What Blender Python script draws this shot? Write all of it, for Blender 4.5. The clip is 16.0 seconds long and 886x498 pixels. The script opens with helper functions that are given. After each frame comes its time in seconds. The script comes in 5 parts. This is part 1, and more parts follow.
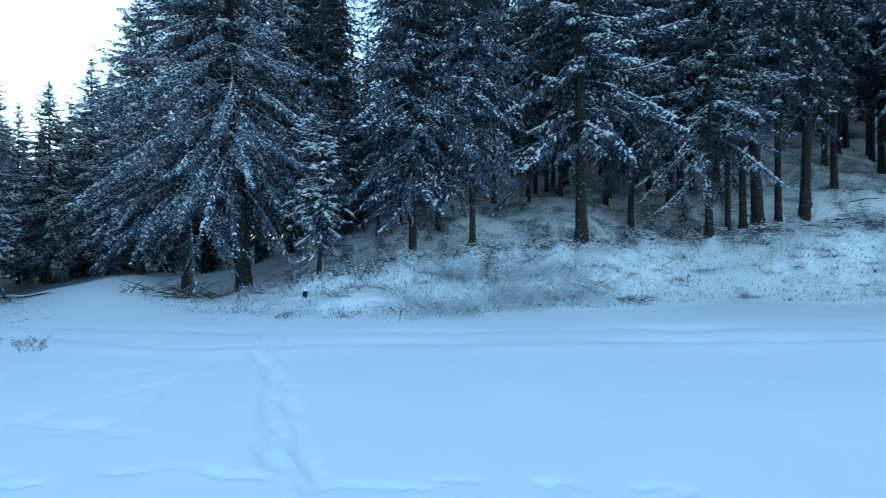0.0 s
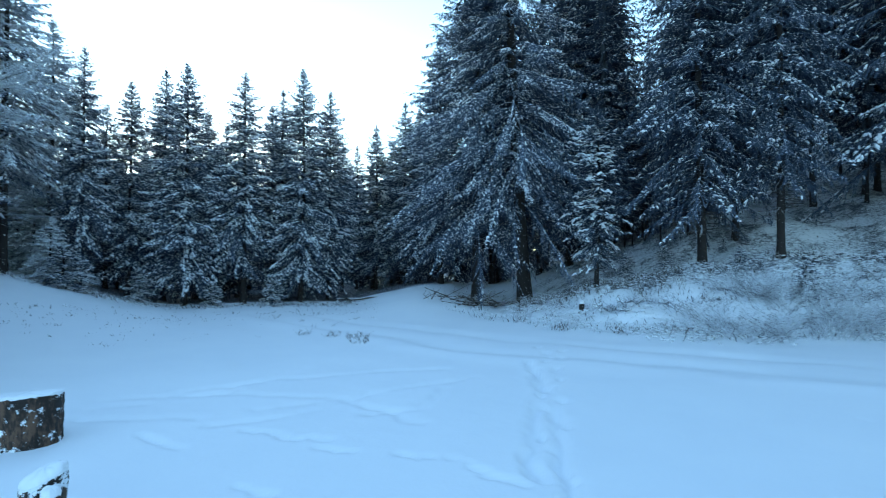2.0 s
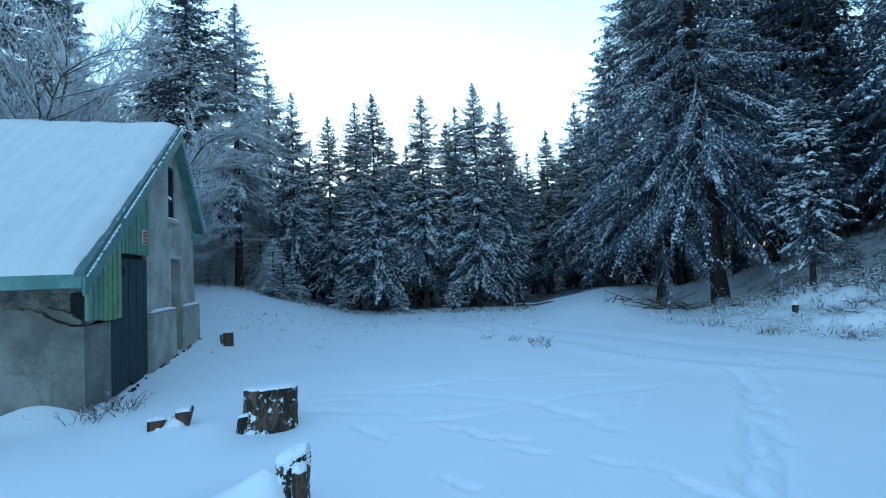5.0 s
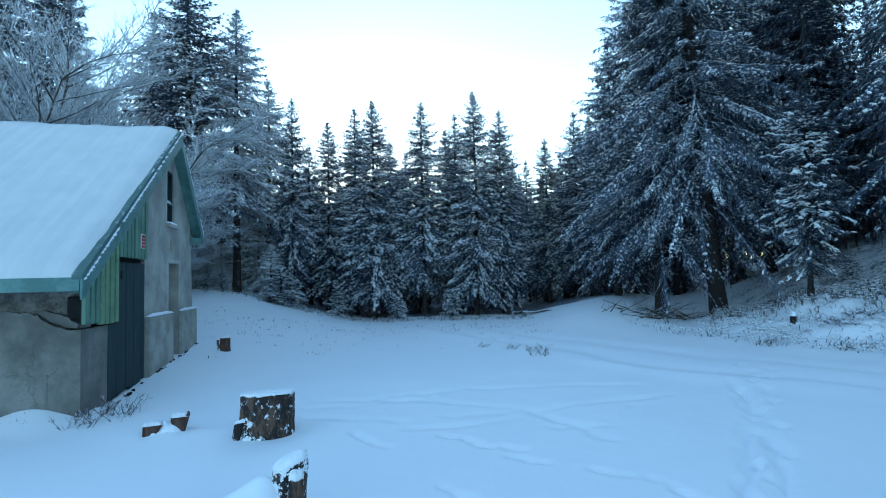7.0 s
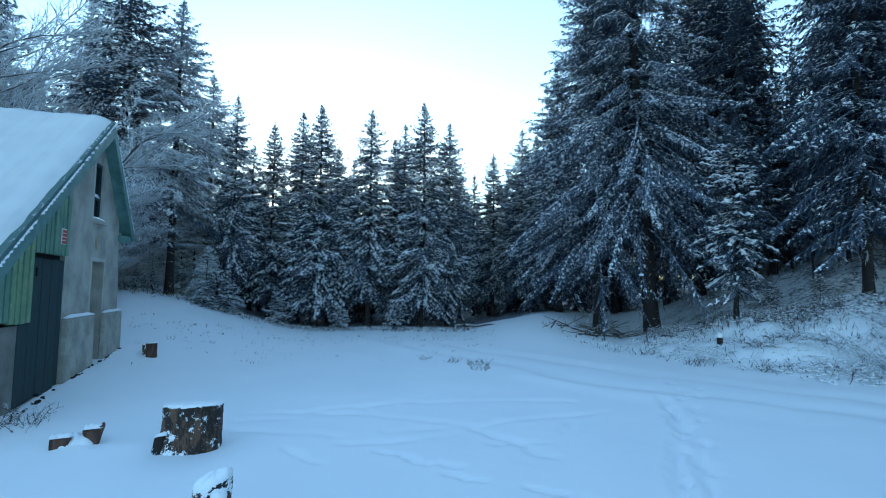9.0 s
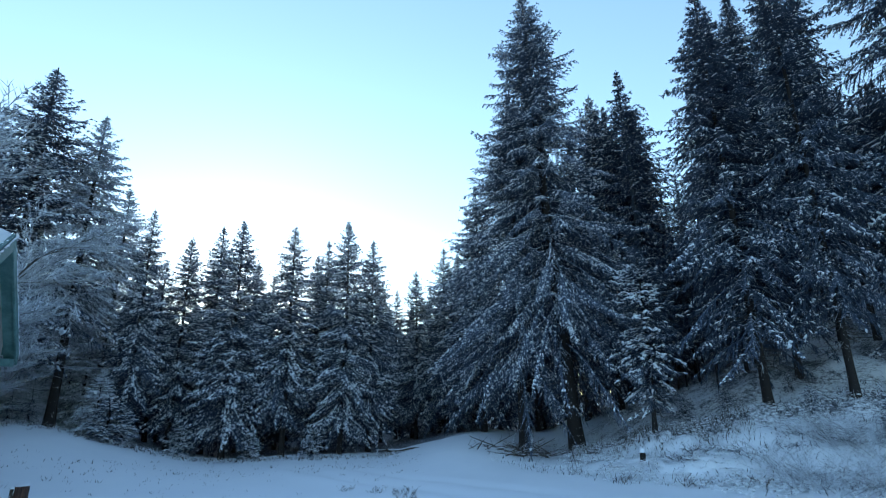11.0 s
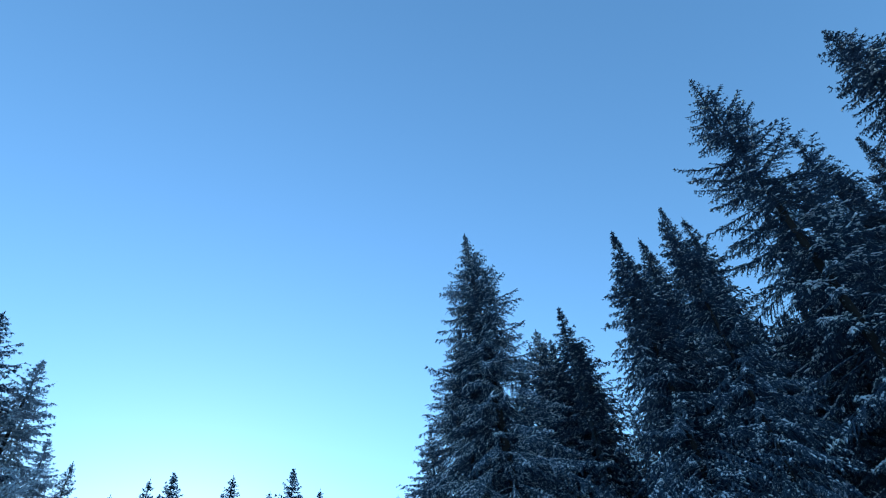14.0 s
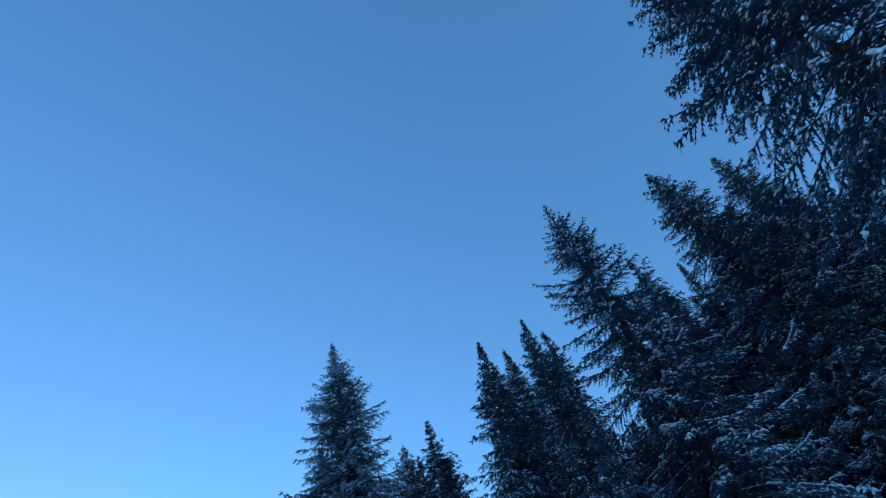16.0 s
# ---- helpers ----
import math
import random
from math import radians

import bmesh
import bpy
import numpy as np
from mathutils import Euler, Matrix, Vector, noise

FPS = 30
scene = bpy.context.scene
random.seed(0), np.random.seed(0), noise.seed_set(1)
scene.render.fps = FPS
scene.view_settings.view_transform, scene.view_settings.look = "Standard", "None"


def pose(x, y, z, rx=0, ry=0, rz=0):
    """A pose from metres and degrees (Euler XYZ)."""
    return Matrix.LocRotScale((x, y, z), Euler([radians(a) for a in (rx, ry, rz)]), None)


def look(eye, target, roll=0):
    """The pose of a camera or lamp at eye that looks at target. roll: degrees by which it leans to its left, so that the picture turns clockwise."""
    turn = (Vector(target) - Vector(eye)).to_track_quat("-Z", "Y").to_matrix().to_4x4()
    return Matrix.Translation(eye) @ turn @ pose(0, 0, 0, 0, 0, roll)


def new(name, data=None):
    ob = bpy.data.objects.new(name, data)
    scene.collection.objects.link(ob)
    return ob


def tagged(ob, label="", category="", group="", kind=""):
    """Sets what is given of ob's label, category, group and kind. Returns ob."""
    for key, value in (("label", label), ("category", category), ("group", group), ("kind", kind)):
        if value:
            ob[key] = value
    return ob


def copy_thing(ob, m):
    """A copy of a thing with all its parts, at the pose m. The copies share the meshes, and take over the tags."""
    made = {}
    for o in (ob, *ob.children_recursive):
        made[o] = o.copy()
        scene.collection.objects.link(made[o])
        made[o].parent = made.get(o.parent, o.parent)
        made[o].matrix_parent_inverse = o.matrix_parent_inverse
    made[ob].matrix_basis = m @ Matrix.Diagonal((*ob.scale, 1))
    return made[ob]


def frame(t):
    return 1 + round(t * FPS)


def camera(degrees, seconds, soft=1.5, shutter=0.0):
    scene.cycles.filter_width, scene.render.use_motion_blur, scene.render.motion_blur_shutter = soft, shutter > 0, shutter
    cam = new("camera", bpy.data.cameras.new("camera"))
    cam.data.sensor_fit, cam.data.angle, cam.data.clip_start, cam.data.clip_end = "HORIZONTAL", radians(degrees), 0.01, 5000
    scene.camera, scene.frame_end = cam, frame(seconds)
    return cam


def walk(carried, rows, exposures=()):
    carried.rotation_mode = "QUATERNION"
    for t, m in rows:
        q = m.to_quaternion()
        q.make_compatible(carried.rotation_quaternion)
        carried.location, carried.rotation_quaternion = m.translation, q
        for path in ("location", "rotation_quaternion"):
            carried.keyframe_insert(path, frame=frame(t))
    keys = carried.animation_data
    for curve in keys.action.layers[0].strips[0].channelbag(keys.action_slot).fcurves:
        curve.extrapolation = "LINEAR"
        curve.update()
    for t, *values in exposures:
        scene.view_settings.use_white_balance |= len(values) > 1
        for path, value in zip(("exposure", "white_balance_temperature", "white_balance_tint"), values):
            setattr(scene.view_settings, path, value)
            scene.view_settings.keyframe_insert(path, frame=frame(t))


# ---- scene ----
cam = camera(79.39, 16.0, soft=0.95, shutter=0.2)
EYE = 1.65
# seconds, x, y, z from the first eye, yaw to the left, pitch up, roll
PATH = [
    (0.0, -0.000, 0.000, 0.000, 0.00, 0.24, -0.04),
    (0.5, 0.018, 0.009, 0.001, 8.52, -0.13, -1.21),
    (1.0, 0.035, 0.042, 0.001, 15.82, -0.35, 0.89),
    (1.5, 0.086, 0.070, -0.002, 24.73, -0.45, 0.24),
    (2.0, 0.147, 0.115, -0.002, 29.66, 1.55, 0.17),
    (2.5, 0.127, 0.050, 0.001, 37.56, 2.61, -2.37),
    (3.0, 0.114, 0.029, -0.016, 39.98, 2.17, -1.35),
    (3.5, 0.095, 0.006, -0.027, 44.13, 2.07, -0.96),
    (4.0, 0.102, -0.009, -0.024, 47.90, 1.96, -1.80),
    (6.5, 0.089, -0.014, -0.015, 47.58, 3.13, -2.13),
    (7.0, 0.084, -0.021, -0.019, 47.72, 3.21, -1.37),
    (7.5, 0.086, -0.021, -0.021, 47.87, 3.26, -0.84),
    (8.0, 0.061, -0.015, -0.023, 47.22, 3.24, -0.17),
    (8.5, 0.030, 0.012, -0.019, 44.93, 3.17, 0.60),
    (9.0, 0.022, 0.040, -0.007, 41.90, 4.36, 0.85),
    (11.5, -0.039, -0.094, -0.010, 32.47, 20.87, -0.72),
    (12.0, -0.052, -0.102, 0.005, 32.17, 25.06, -0.16),
    (12.5, -0.047, -0.110, 0.007, 31.91, 29.55, 0.25),
    (13.0, -0.043, -0.126, 0.001, 31.44, 33.46, -0.28),
    (13.5, -0.035, -0.112, 0.003, 28.76, 37.54, -2.20),
    (14.0, -0.023, -0.107, -0.014, 26.19, 41.34, -5.68),
    (14.5, -0.027, -0.079, -0.021, 22.48, 45.57, -9.52),
    (15.0, -0.025, -0.047, -0.017, 17.31, 47.92, -13.78),
    (15.5, -0.014, -0.017, -0.017, 11.89, 48.65, -16.35),
    (16.0, -0.006, 0.012, -0.013, 3.32, 49.81, -20.45),
]
EXPOSURES = [(0.0, 2.88, 7000, 0), (4.0, 2.66, 6850, 0), (9.0, 2.57, 6850, 0), (11.5, 2.25, 7050, 8), (12.5, 2.02, 6750, 4), (14.0, 1.68, 5420, 0), (16.0, 1.37, 5000, 1)]
walk(cam, [(t, pose(x, y, EYE + z, 90 + pitch, 0, yaw) @ pose(0, 0, 0, 0, 0, roll)) for t, x, y, z, yaw, pitch, roll in PATH], EXPOSURES)

# ---- sky and sun: the sun stands low behind the wood ----
VEIL = 0.26
SUN_AZ, SUN_EL = 54.0, 7.0        # degrees to the left of +y, degrees up
world = bpy.data.worlds.new("winter_sky")
scene.world = world
world.use_nodes = True
wn = world.node_tree
sky = wn.nodes.new("ShaderNodeTexSky")
sky.sky_type = "NISHITA"
sky.sun_disc = False
sky.sun_elevation = radians(SUN_EL)
sky.sun_rotation = radians(-SUN_AZ)
sky.altitude = 1200
sky.air_density, sky.dust_density, sky.ozone_density = 1.0, 0.25, 2.0
wn.nodes["Background"].inputs["Strength"].default_value = 0.15
# a thin high veil evens the sky out
veil = wn.nodes.new("ShaderNodeMix")
veil.data_type = "RGBA"
veil.inputs[0].default_value = VEIL
veil.inputs[7].default_value = (0.27, 0.57, 1.09, 1)
wn.links.new(sky.outputs["Color"], veil.inputs[6])
wn.links.new(veil.outputs[2], wn.nodes["Background"].inputs["Color"])

sun = new("sun", bpy.data.lights.new("sun", "SUN"))
sun.data.energy, sun.data.angle, sun.data.color = 0.15, radians(12), (1.0, 0.93, 0.84)
sa, se = radians(SUN_AZ), radians(SUN_EL)
sun.matrix_world = look((0, 0, 30), (30 * math.sin(sa) * math.cos(se), -30 * math.cos(sa) * math.cos(se), 30 - 30 * math.sin(se)))


# ---- materials ----
def material(name):
    m = bpy.data.materials.new(name)
    m.use_nodes = True
    return m, m.node_tree.nodes, m.node_tree.links, m.node_tree.nodes["Principled BSDF"]


def noise_node(nodes, links, scale, detail=4.0, rough=0.55, coord="Object", stretch=None):
    tc = nodes.new("ShaderNodeTexCoord")
    n = nodes.new("ShaderNodeTexNoise")
    n.inputs["Scale"].default_value, n.inputs["Detail"].default_value, n.inputs["Roughness"].default_value = scale, detail, rough
    if stretch:
        mp = nodes.new("ShaderNodeMapping")
        mp.inputs["Scale"].default_value = stretch
        links.new(tc.outputs[coord], mp.inputs["Vector"])
        links.new(mp.outputs["Vector"], n.inputs["Vector"])
    else:
        links.new(tc.outputs[coord], n.inputs["Vector"])
    return n


def ramp_node(nodes, links, source, lo, hi, a=0.0, b=1.0):
    r = nodes.new("ShaderNodeMapRange")
    r.interpolation_type = "SMOOTHSTEP"
    for key, value in (("From Min", lo), ("From Max", hi), ("To Min", a), ("To Max", b)):
        r.inputs[key].default_value = value
    links.new(source, r.inputs["Value"])
    return r.outputs["Result"]


def mix_node(nodes, links, fac, a, b, kind="MIX"):
    m = nodes.new("ShaderNodeMix")
    m.data_type, m.blend_type = "RGBA", kind
    for key, value in ((0, fac), (6, a), (7, b)):
        if isinstance(value, (int, float)):
            m.inputs[key].default_value = value
        elif isinstance(value, tuple):
            m.inputs[key].default_value = (*value, 1)
        else:
            links.new(value, m.inputs[key])
    return m.outputs[2]


def math_node(nodes, links, op, a, b):
    m = nodes.new("ShaderNodeMath")
    m.operation = op
    for key, value in ((0, a), (1, b)):
        if isinstance(value, (int, float)):
            m.inputs[key].default_value = value
        else:
            links.new(value, m.inputs[key])
    return m.outputs[0]


def bump_node(nodes, links, bsdf, height, strength, distance):
    b = nodes.new("ShaderNodeBump")
    b.inputs["Strength"].default_value, b.inputs["Distance"].default_value = strength, distance
    links.new(height, b.inputs["Height"])
    links.new(b.outputs["Normal"], bsdf.inputs["Normal"])


SNOW = (0.80, 0.835, 0.88)


def plain(name, a, b, scale=8.0, rough=0.8, bump=0.3, distance=0.01, stretch=None, metallic=0.0):
    """Two tones over coarse noise, a finer grain on top, and relief."""
    m, nodes, links, bsdf = material(name)
    n = noise_node(nodes, links, scale, 5, 0.6, stretch=stretch)
    f = noise_node(nodes, links, scale * 7, 3, 0.6, stretch=stretch)
    s = math_node(nodes, links, "ADD", n.outputs["Fac"], math_node(nodes, links, "MULTIPLY", f.outputs["Fac"], 0.35))
    links.new(mix_node(nodes, links, ramp_node(nodes, links, s, 0.5, 0.85), a, b), bsdf.inputs["Base Color"])
    bsdf.inputs["Roughness"].default_value, bsdf.inputs["Metallic"].default_value = rough, metallic
    bump_node(nodes, links, bsdf, s, bump, distance)
    return m


def frosted(name, a, b, lo, hi, scale=3.0, rough=0.85, snow=SNOW, cover=0.35, tilt=1.0):
    """Something thin that carries snow on what faces up, broken by noise."""
    m, nodes, links, bsdf = material(name)
    geo = nodes.new("ShaderNodeNewGeometry")
    sep = nodes.new("ShaderNodeSeparateXYZ")
    links.new(geo.outputs["Normal"], sep.inputs["Vector"])
    n = noise_node(nodes, links, scale, 3, 0.6)
    f = noise_node(nodes, links, scale * 9, 2, 0.6)
    s = math_node(nodes, links, "ADD", n.outputs["Fac"], math_node(nodes, links, "MULTIPLY", f.outputs["Fac"], 0.6))
    up = math_node(nodes, links, "ADD", math_node(nodes, links, "MULTIPLY", sep.outputs["Z"], tilt), math_node(nodes, links, "MULTIPLY", math_node(nodes, links, "SUBTRACT", s, 0.8), cover * 4))
    fac = ramp_node(nodes, links, up, lo, hi)
    base = mix_node(nodes, links, f.outputs["Fac"], a, b)
    links.new(mix_node(nodes, links, fac, base, snow), bsdf.inputs["Base Color"])
    bsdf.inputs["Roughness"].default_value = rough
    bsdf.inputs["Specular IOR Level"].default_value = 0.2
    return m


def stump_material(name, a, b, lo, hi, scale):
    """Old wood in streaks of two tones, snow stuck to it in patches."""
    m, nodes, links, bsdf = material(name)
    geo = nodes.new("ShaderNodeNewGeometry")
    sep = nodes.new("ShaderNodeSeparateXYZ")
    links.new(geo.outputs["Normal"], sep.inputs["Vector"])
    streak = noise_node(nodes, links, 9.0, 5, 0.65, stretch=(1, 1, 0.35))
    patch = noise_node(nodes, links, scale, 7, 0.72)
    grain = noise_node(nodes, links, 70.0, 3, 0.6, stretch=(1, 1, 0.3))
    up = math_node(nodes, links, "ADD", math_node(nodes, links, "MULTIPLY", sep.outputs["Z"], 0.25), patch.outputs["Fac"])
    tone = ramp_node(nodes, links, math_node(nodes, links, "ADD", streak.outputs["Fac"], math_node(nodes, links, "MULTIPLY", math_node(nodes, links, "SUBTRACT", grain.outputs["Fac"], 0.5), 0.3)), 0.45, 0.62)
    links.new(mix_node(nodes, links, ramp_node(nodes, links, up, lo, hi), mix_node(nodes, links, tone, a, b), SNOW), bsdf.inputs["Base Color"])
    bsdf.inputs["Roughness"].default_value = 0.85
    bump_node(nodes, links, bsdf, math_node(nodes, links, "ADD", streak.outputs["Fac"], up), 0.8, 0.02)
    return m


def snow_material():
    m, nodes, links, bsdf = material("snow")
    n = noise_node(nodes, links, 1.2, 4, 0.5)
    f = noise_node(nodes, links, 28.0, 4, 0.65)
    links.new(mix_node(nodes, links, n.outputs["Fac"], (0.77, 0.805, 0.85), (0.84, 0.865, 0.895)), bsdf.inputs["Base Color"])
    bsdf.inputs["Roughness"].default_value = 0.65
    s = math_node(nodes, links, "ADD", n.outputs["Fac"], math_node(nodes, links, "MULTIPLY", f.outputs["Fac"], 0.12))
    bump_node(nodes, links, bsdf, s, 0.35, 0.04)
    return m


def ground_material():
    """Snow, and where the mesh says so litter, grass and soil that stick out of a thin cover; below trees this also
    paints shade.
    """
    m, nodes, links, bsdf = material("snow_ground")
    n = noise_node(nodes, links, 0.9, 5, 0.55)
    f = noise_node(nodes, links, 26.0, 4, 0.65)
    w = noise_node(nodes, links, 9.0, 8, 0.85)
    att = nodes.new("ShaderNodeAttribute")
    att.attribute_name = "litter"
    snow = mix_node(nodes, links, n.outputs["Fac"], (0.77, 0.805, 0.85), (0.84, 0.865, 0.895))
    litter = mix_node(nodes, links, f.outputs["Fac"], (0.026, 0.031, 0.045), (0.078, 0.090, 0.118))
    mask = math_node(nodes, links, "ADD", w.outputs["Fac"], math_node(nodes, links, "MULTIPLY", f.outputs["Fac"], 0.35))
    lim = math_node(nodes, links, "SUBTRACT", mask, math_node(nodes, links, "SUBTRACT", 1.0, math_node(nodes, links, "MULTIPLY", att.outputs["Fac"], 0.62)))
    fac = ramp_node(nodes, links, lim, -0.06, 0.16)
    links.new(mix_node(nodes, links, fac, snow, litter), bsdf.inputs["Base Color"])
    bsdf.inputs["Roughness"].default_value = 0.7
    s = math_node(nodes, links, "ADD", n.outputs["Fac"], math_node(nodes, links, "MULTIPLY", f.outputs["Fac"], 0.1))
    s = math_node(nodes, links, "ADD", s, math_node(nodes, links, "MULTIPLY", math_node(nodes, links, "MULTIPLY", w.outputs["Fac"], att.outputs["Fac"]), 1.5))
    bump_node(nodes, links, bsdf, s, 0.35, 0.05)
    return m


def plaster_material(name="grey_plaster", a=(0.26, 0.248, 0.222), b=(0.46, 0.435, 0.385), damp=0.57):
    """Old grey plaster: cloudy tones, dark blotches of damp, hairline cracks and rough relief."""
    m, nodes, links, bsdf = material(name)
    cloud = noise_node(nodes, links, 1.3, 6, 0.62)
    blot = noise_node(nodes, links, 3.4, 8, 0.75)
    grain = noise_node(nodes, links, 45.0, 4, 0.7)
    crack = nodes.new("ShaderNodeTexVoronoi")
    crack.feature = "DISTANCE_TO_EDGE"
    crack.inputs["Scale"].default_value = 0.9
    tc = nodes.new("ShaderNodeTexCoord")
    warp = nodes.new("ShaderNodeVectorMath")
    warp.operation = "ADD"
    links.new(tc.outputs["Object"], warp.inputs[0])
    shift = nodes.new("ShaderNodeVectorMath")
    shift.operation = "SCALE"
    shift.inputs["Scale"].default_value = 0.5
    links.new(blot.outputs["Color"], shift.inputs[0])
    links.new(shift.outputs["Vector"], warp.inputs[1])
    links.new(warp.outputs["Vector"], crack.inputs["Vector"])
    base = mix_node(nodes, links, ramp_node(nodes, links, cloud.outputs["Fac"], 0.34, 0.66), a, b)
    base = mix_node(nodes, links, ramp_node(nodes, links, blot.outputs["Fac"], damp, damp + 0.16, 0.0, 0.62), base, (0.115, 0.108, 0.088))
    base = mix_node(nodes, links, ramp_node(nodes, links, grain.outputs["Fac"], 0.35, 0.7, 0.0, 0.25), base, (0.12, 0.12, 0.115))
    line = ramp_node(nodes, links, crack.outputs["Distance"], 0.001, 0.006, 0.22, 0.0)
    links.new(mix_node(nodes, links, line, base, (0.035, 0.034, 0.032)), bsdf.inputs["Base Color"])
    bsdf.inputs["Roughness"].default_value = 0.92
    h = math_node(nodes, links, "SUBTRACT", math_node(nodes, links, "ADD", cloud.outputs["Fac"], math_node(nodes, links, "MULTIPLY", grain.outputs["Fac"], 0.25)), math_node(nodes, links, "ADD", line, math_node(nodes, links, "MULTIPLY", blot.outputs["Fac"], 0.4)))
    bump_node(nodes, links, bsdf, h, 0.6, 0.02)
    return m


def roof_snow_material():
    """Roof snow in a lowered tone for its dimmer light, faintly streaked by ribs."""
    m, nodes, links, bsdf = material("dimmed_roof_snow")
    n = noise_node(nodes, links, 2.2, 5, 0.6)
    f = noise_node(nodes, links, 30.0, 4, 0.65)
    s = noise_node(nodes, links, 1.0, 3, 0.5, stretch=(0.25, 9.0, 0.25))
    t = math_node(nodes, links, "ADD", n.outputs["Fac"], s.outputs["Fac"])
    links.new(mix_node(nodes, links, ramp_node(nodes, links, t, 0.75, 1.25), (0.57, 0.585, 0.60), (0.635, 0.645, 0.655)), bsdf.inputs["Base Color"])
    bsdf.inputs["Roughness"].default_value = 0.7
    bump_node(nodes, links, bsdf, math_node(nodes, links, "ADD", t, math_node(nodes, links, "MULTIPLY", f.outputs["Fac"], 0.15)), 0.18, 0.03)
    return m


M_ROOFSNOW = roof_snow_material()
M_GROUND = ground_material()
M_SNOW = snow_material()
M_NEEDLE = frosted("needles", (0.036, 0.052, 0.078), (0.090, 0.124, 0.178), 0.62, 0.82, 9.0, cover=0.85, snow=(0.75, 0.80, 0.88), tilt=0.7)
M_NEEDLE_DARK = frosted("needles_inner_wood", (0.029, 0.043, 0.067), (0.072, 0.102, 0.150), 0.74, 0.92, 9.0, cover=0.85, snow=(0.75, 0.80, 0.88), tilt=0.7)
M_NEEDLE_RIME = frosted("rimed_needles", (0.15, 0.17, 0.20), (0.32, 0.35, 0.39), 0.25, 0.75, 4.0, cover=0.6, snow=(0.78, 0.81, 0.86))
# dark needle tone that paints the shade inside the crowns
M_SHADE = plain("shade_dark_needles", (0.020, 0.028, 0.038), (0.045, 0.060, 0.076), 6.0, 0.9, 0.6, 0.03)
M_BARK = frosted("bark", (0.008, 0.0075, 0.008), (0.042, 0.035, 0.032), 0.50, 0.66, 9.0, cover=0.6)
M_TWIG = frosted("frosted_twigs", (0.045, 0.050, 0.062), (0.11, 0.118, 0.135), -0.85, 0.25, 4.0, cover=0.35)
M_FROST = frosted("frosted_boughs", (0.055, 0.05, 0.046), (0.10, 0.09, 0.08), 0.1, 0.8, 3.0, cover=0.35)
M_RIME = frosted("rimed_twigs", (0.15, 0.157, 0.17), (0.30, 0.31, 0.33), -0.8, 0.5, 4.0, cover=0.35)
M_GRASS = frosted("brown_grass", (0.033, 0.031, 0.031), (0.09, 0.080, 0.074), 0.1, 0.7, 5.0, cover=0.4)
M_WEED = frosted("dry_weeds", (0.045, 0.050, 0.062), (0.105, 0.115, 0.135), -0.1, 0.55, 5.0, cover=0.4)
M_DEAD = frosted("dead_wood", (0.040, 0.035, 0.032), (0.095, 0.08, 0.068), 0.60, 1.05, 2.0, cover=0.3)
M_PLASTER = plaster_material()
# darker plaster copy: shade on side wall and near pier put into colour
M_PLASTER_SHADED = plaster_material("shade_toned_plaster", (0.105, 0.102, 0.092), (0.245, 0.235, 0.212), 0.52)
M_PALE = plaster_material("pale_smooth_plaster", (0.38, 0.375, 0.35), (0.52, 0.51, 0.48), 0.60)
M_OCHRE = plain("ochre_stained_plaster", (0.22, 0.18, 0.10), (0.36, 0.31, 0.20), 9.0, 0.9, 0.5, 0.01)
M_PLINTH = plain("concrete_plinth", (0.25, 0.24, 0.21), (0.40, 0.385, 0.345), 2.4, 0.92, 0.5, 0.02)
M_TRIM = plain("turquoise_paint", (0.062, 0.155, 0.148), (0.115, 0.235, 0.222), 3.0, 0.6, 0.25, 0.006, (1, 1, 1))
M_GREEN = plain("green_metal_sheet", (0.085, 0.19, 0.145), (0.15, 0.27, 0.19), 2.5, 0.55, 0.2, 0.006)
M_DOOR = plain("dark_teal_boards", (0.003, 0.015, 0.020), (0.011, 0.039, 0.042), 5.0, 0.75, 0.4, 0.008, (6, 6, 0.6))
M_OLDWOOD = plain("weathered_grey_boards", (0.05, 0.048, 0.044), (0.12, 0.115, 0.105), 3.0, 0.85, 0.5, 0.01, (6, 6, 0.6))
M_PALEGREEN = plain("pale_green_metal_sheet", (0.12, 0.22, 0.13), (0.22, 0.33, 0.19), 2.5, 0.55, 0.2, 0.006)
M_VERGE = frosted("dark_verge_metal", (0.07, 0.13, 0.128), (0.11, 0.185, 0.18), 1.05, 1.35, 9.0, cover=0.5)
# near-black for painted shade in gaps and openings, also for hasp and rubble
M_DARK = plain("near_black", (0.008, 0.009, 0.010), (0.016, 0.018, 0.020), 4.0, 0.9)
M_RED = plain("red_sign_paint", (0.40, 0.035, 0.03), (0.52, 0.06, 0.045), 9.0, 0.5, 0.1, 0.002)
M_WHITE = plain("white_sign_paint", (0.62, 0.62, 0.62), (0.74, 0.74, 0.74), 9.0, 0.5, 0.1, 0.002)
M_WOODCUT = stump_material("weathered_stump_wood", (0.018, 0.012, 0.010), (0.120, 0.068, 0.044), 0.565, 0.62, 10.0)
M_SNOWBARK = stump_material("snow_plastered_wood", (0.012, 0.010, 0.009), (0.085, 0.060, 0.042), 0.50, 0.54, 14.0)
M_SPLIT = plain("split_red_wood", (0.035, 0.016, 0.012), (0.125, 0.062, 0.042), 6.0, 0.85, 0.6, 0.012, (4, 4, 0.7))
M_STONE = plain("broken_masonry", (0.09, 0.087, 0.08), (0.27, 0.26, 0.24), 5.0, 0.95, 0.8, 0.03)


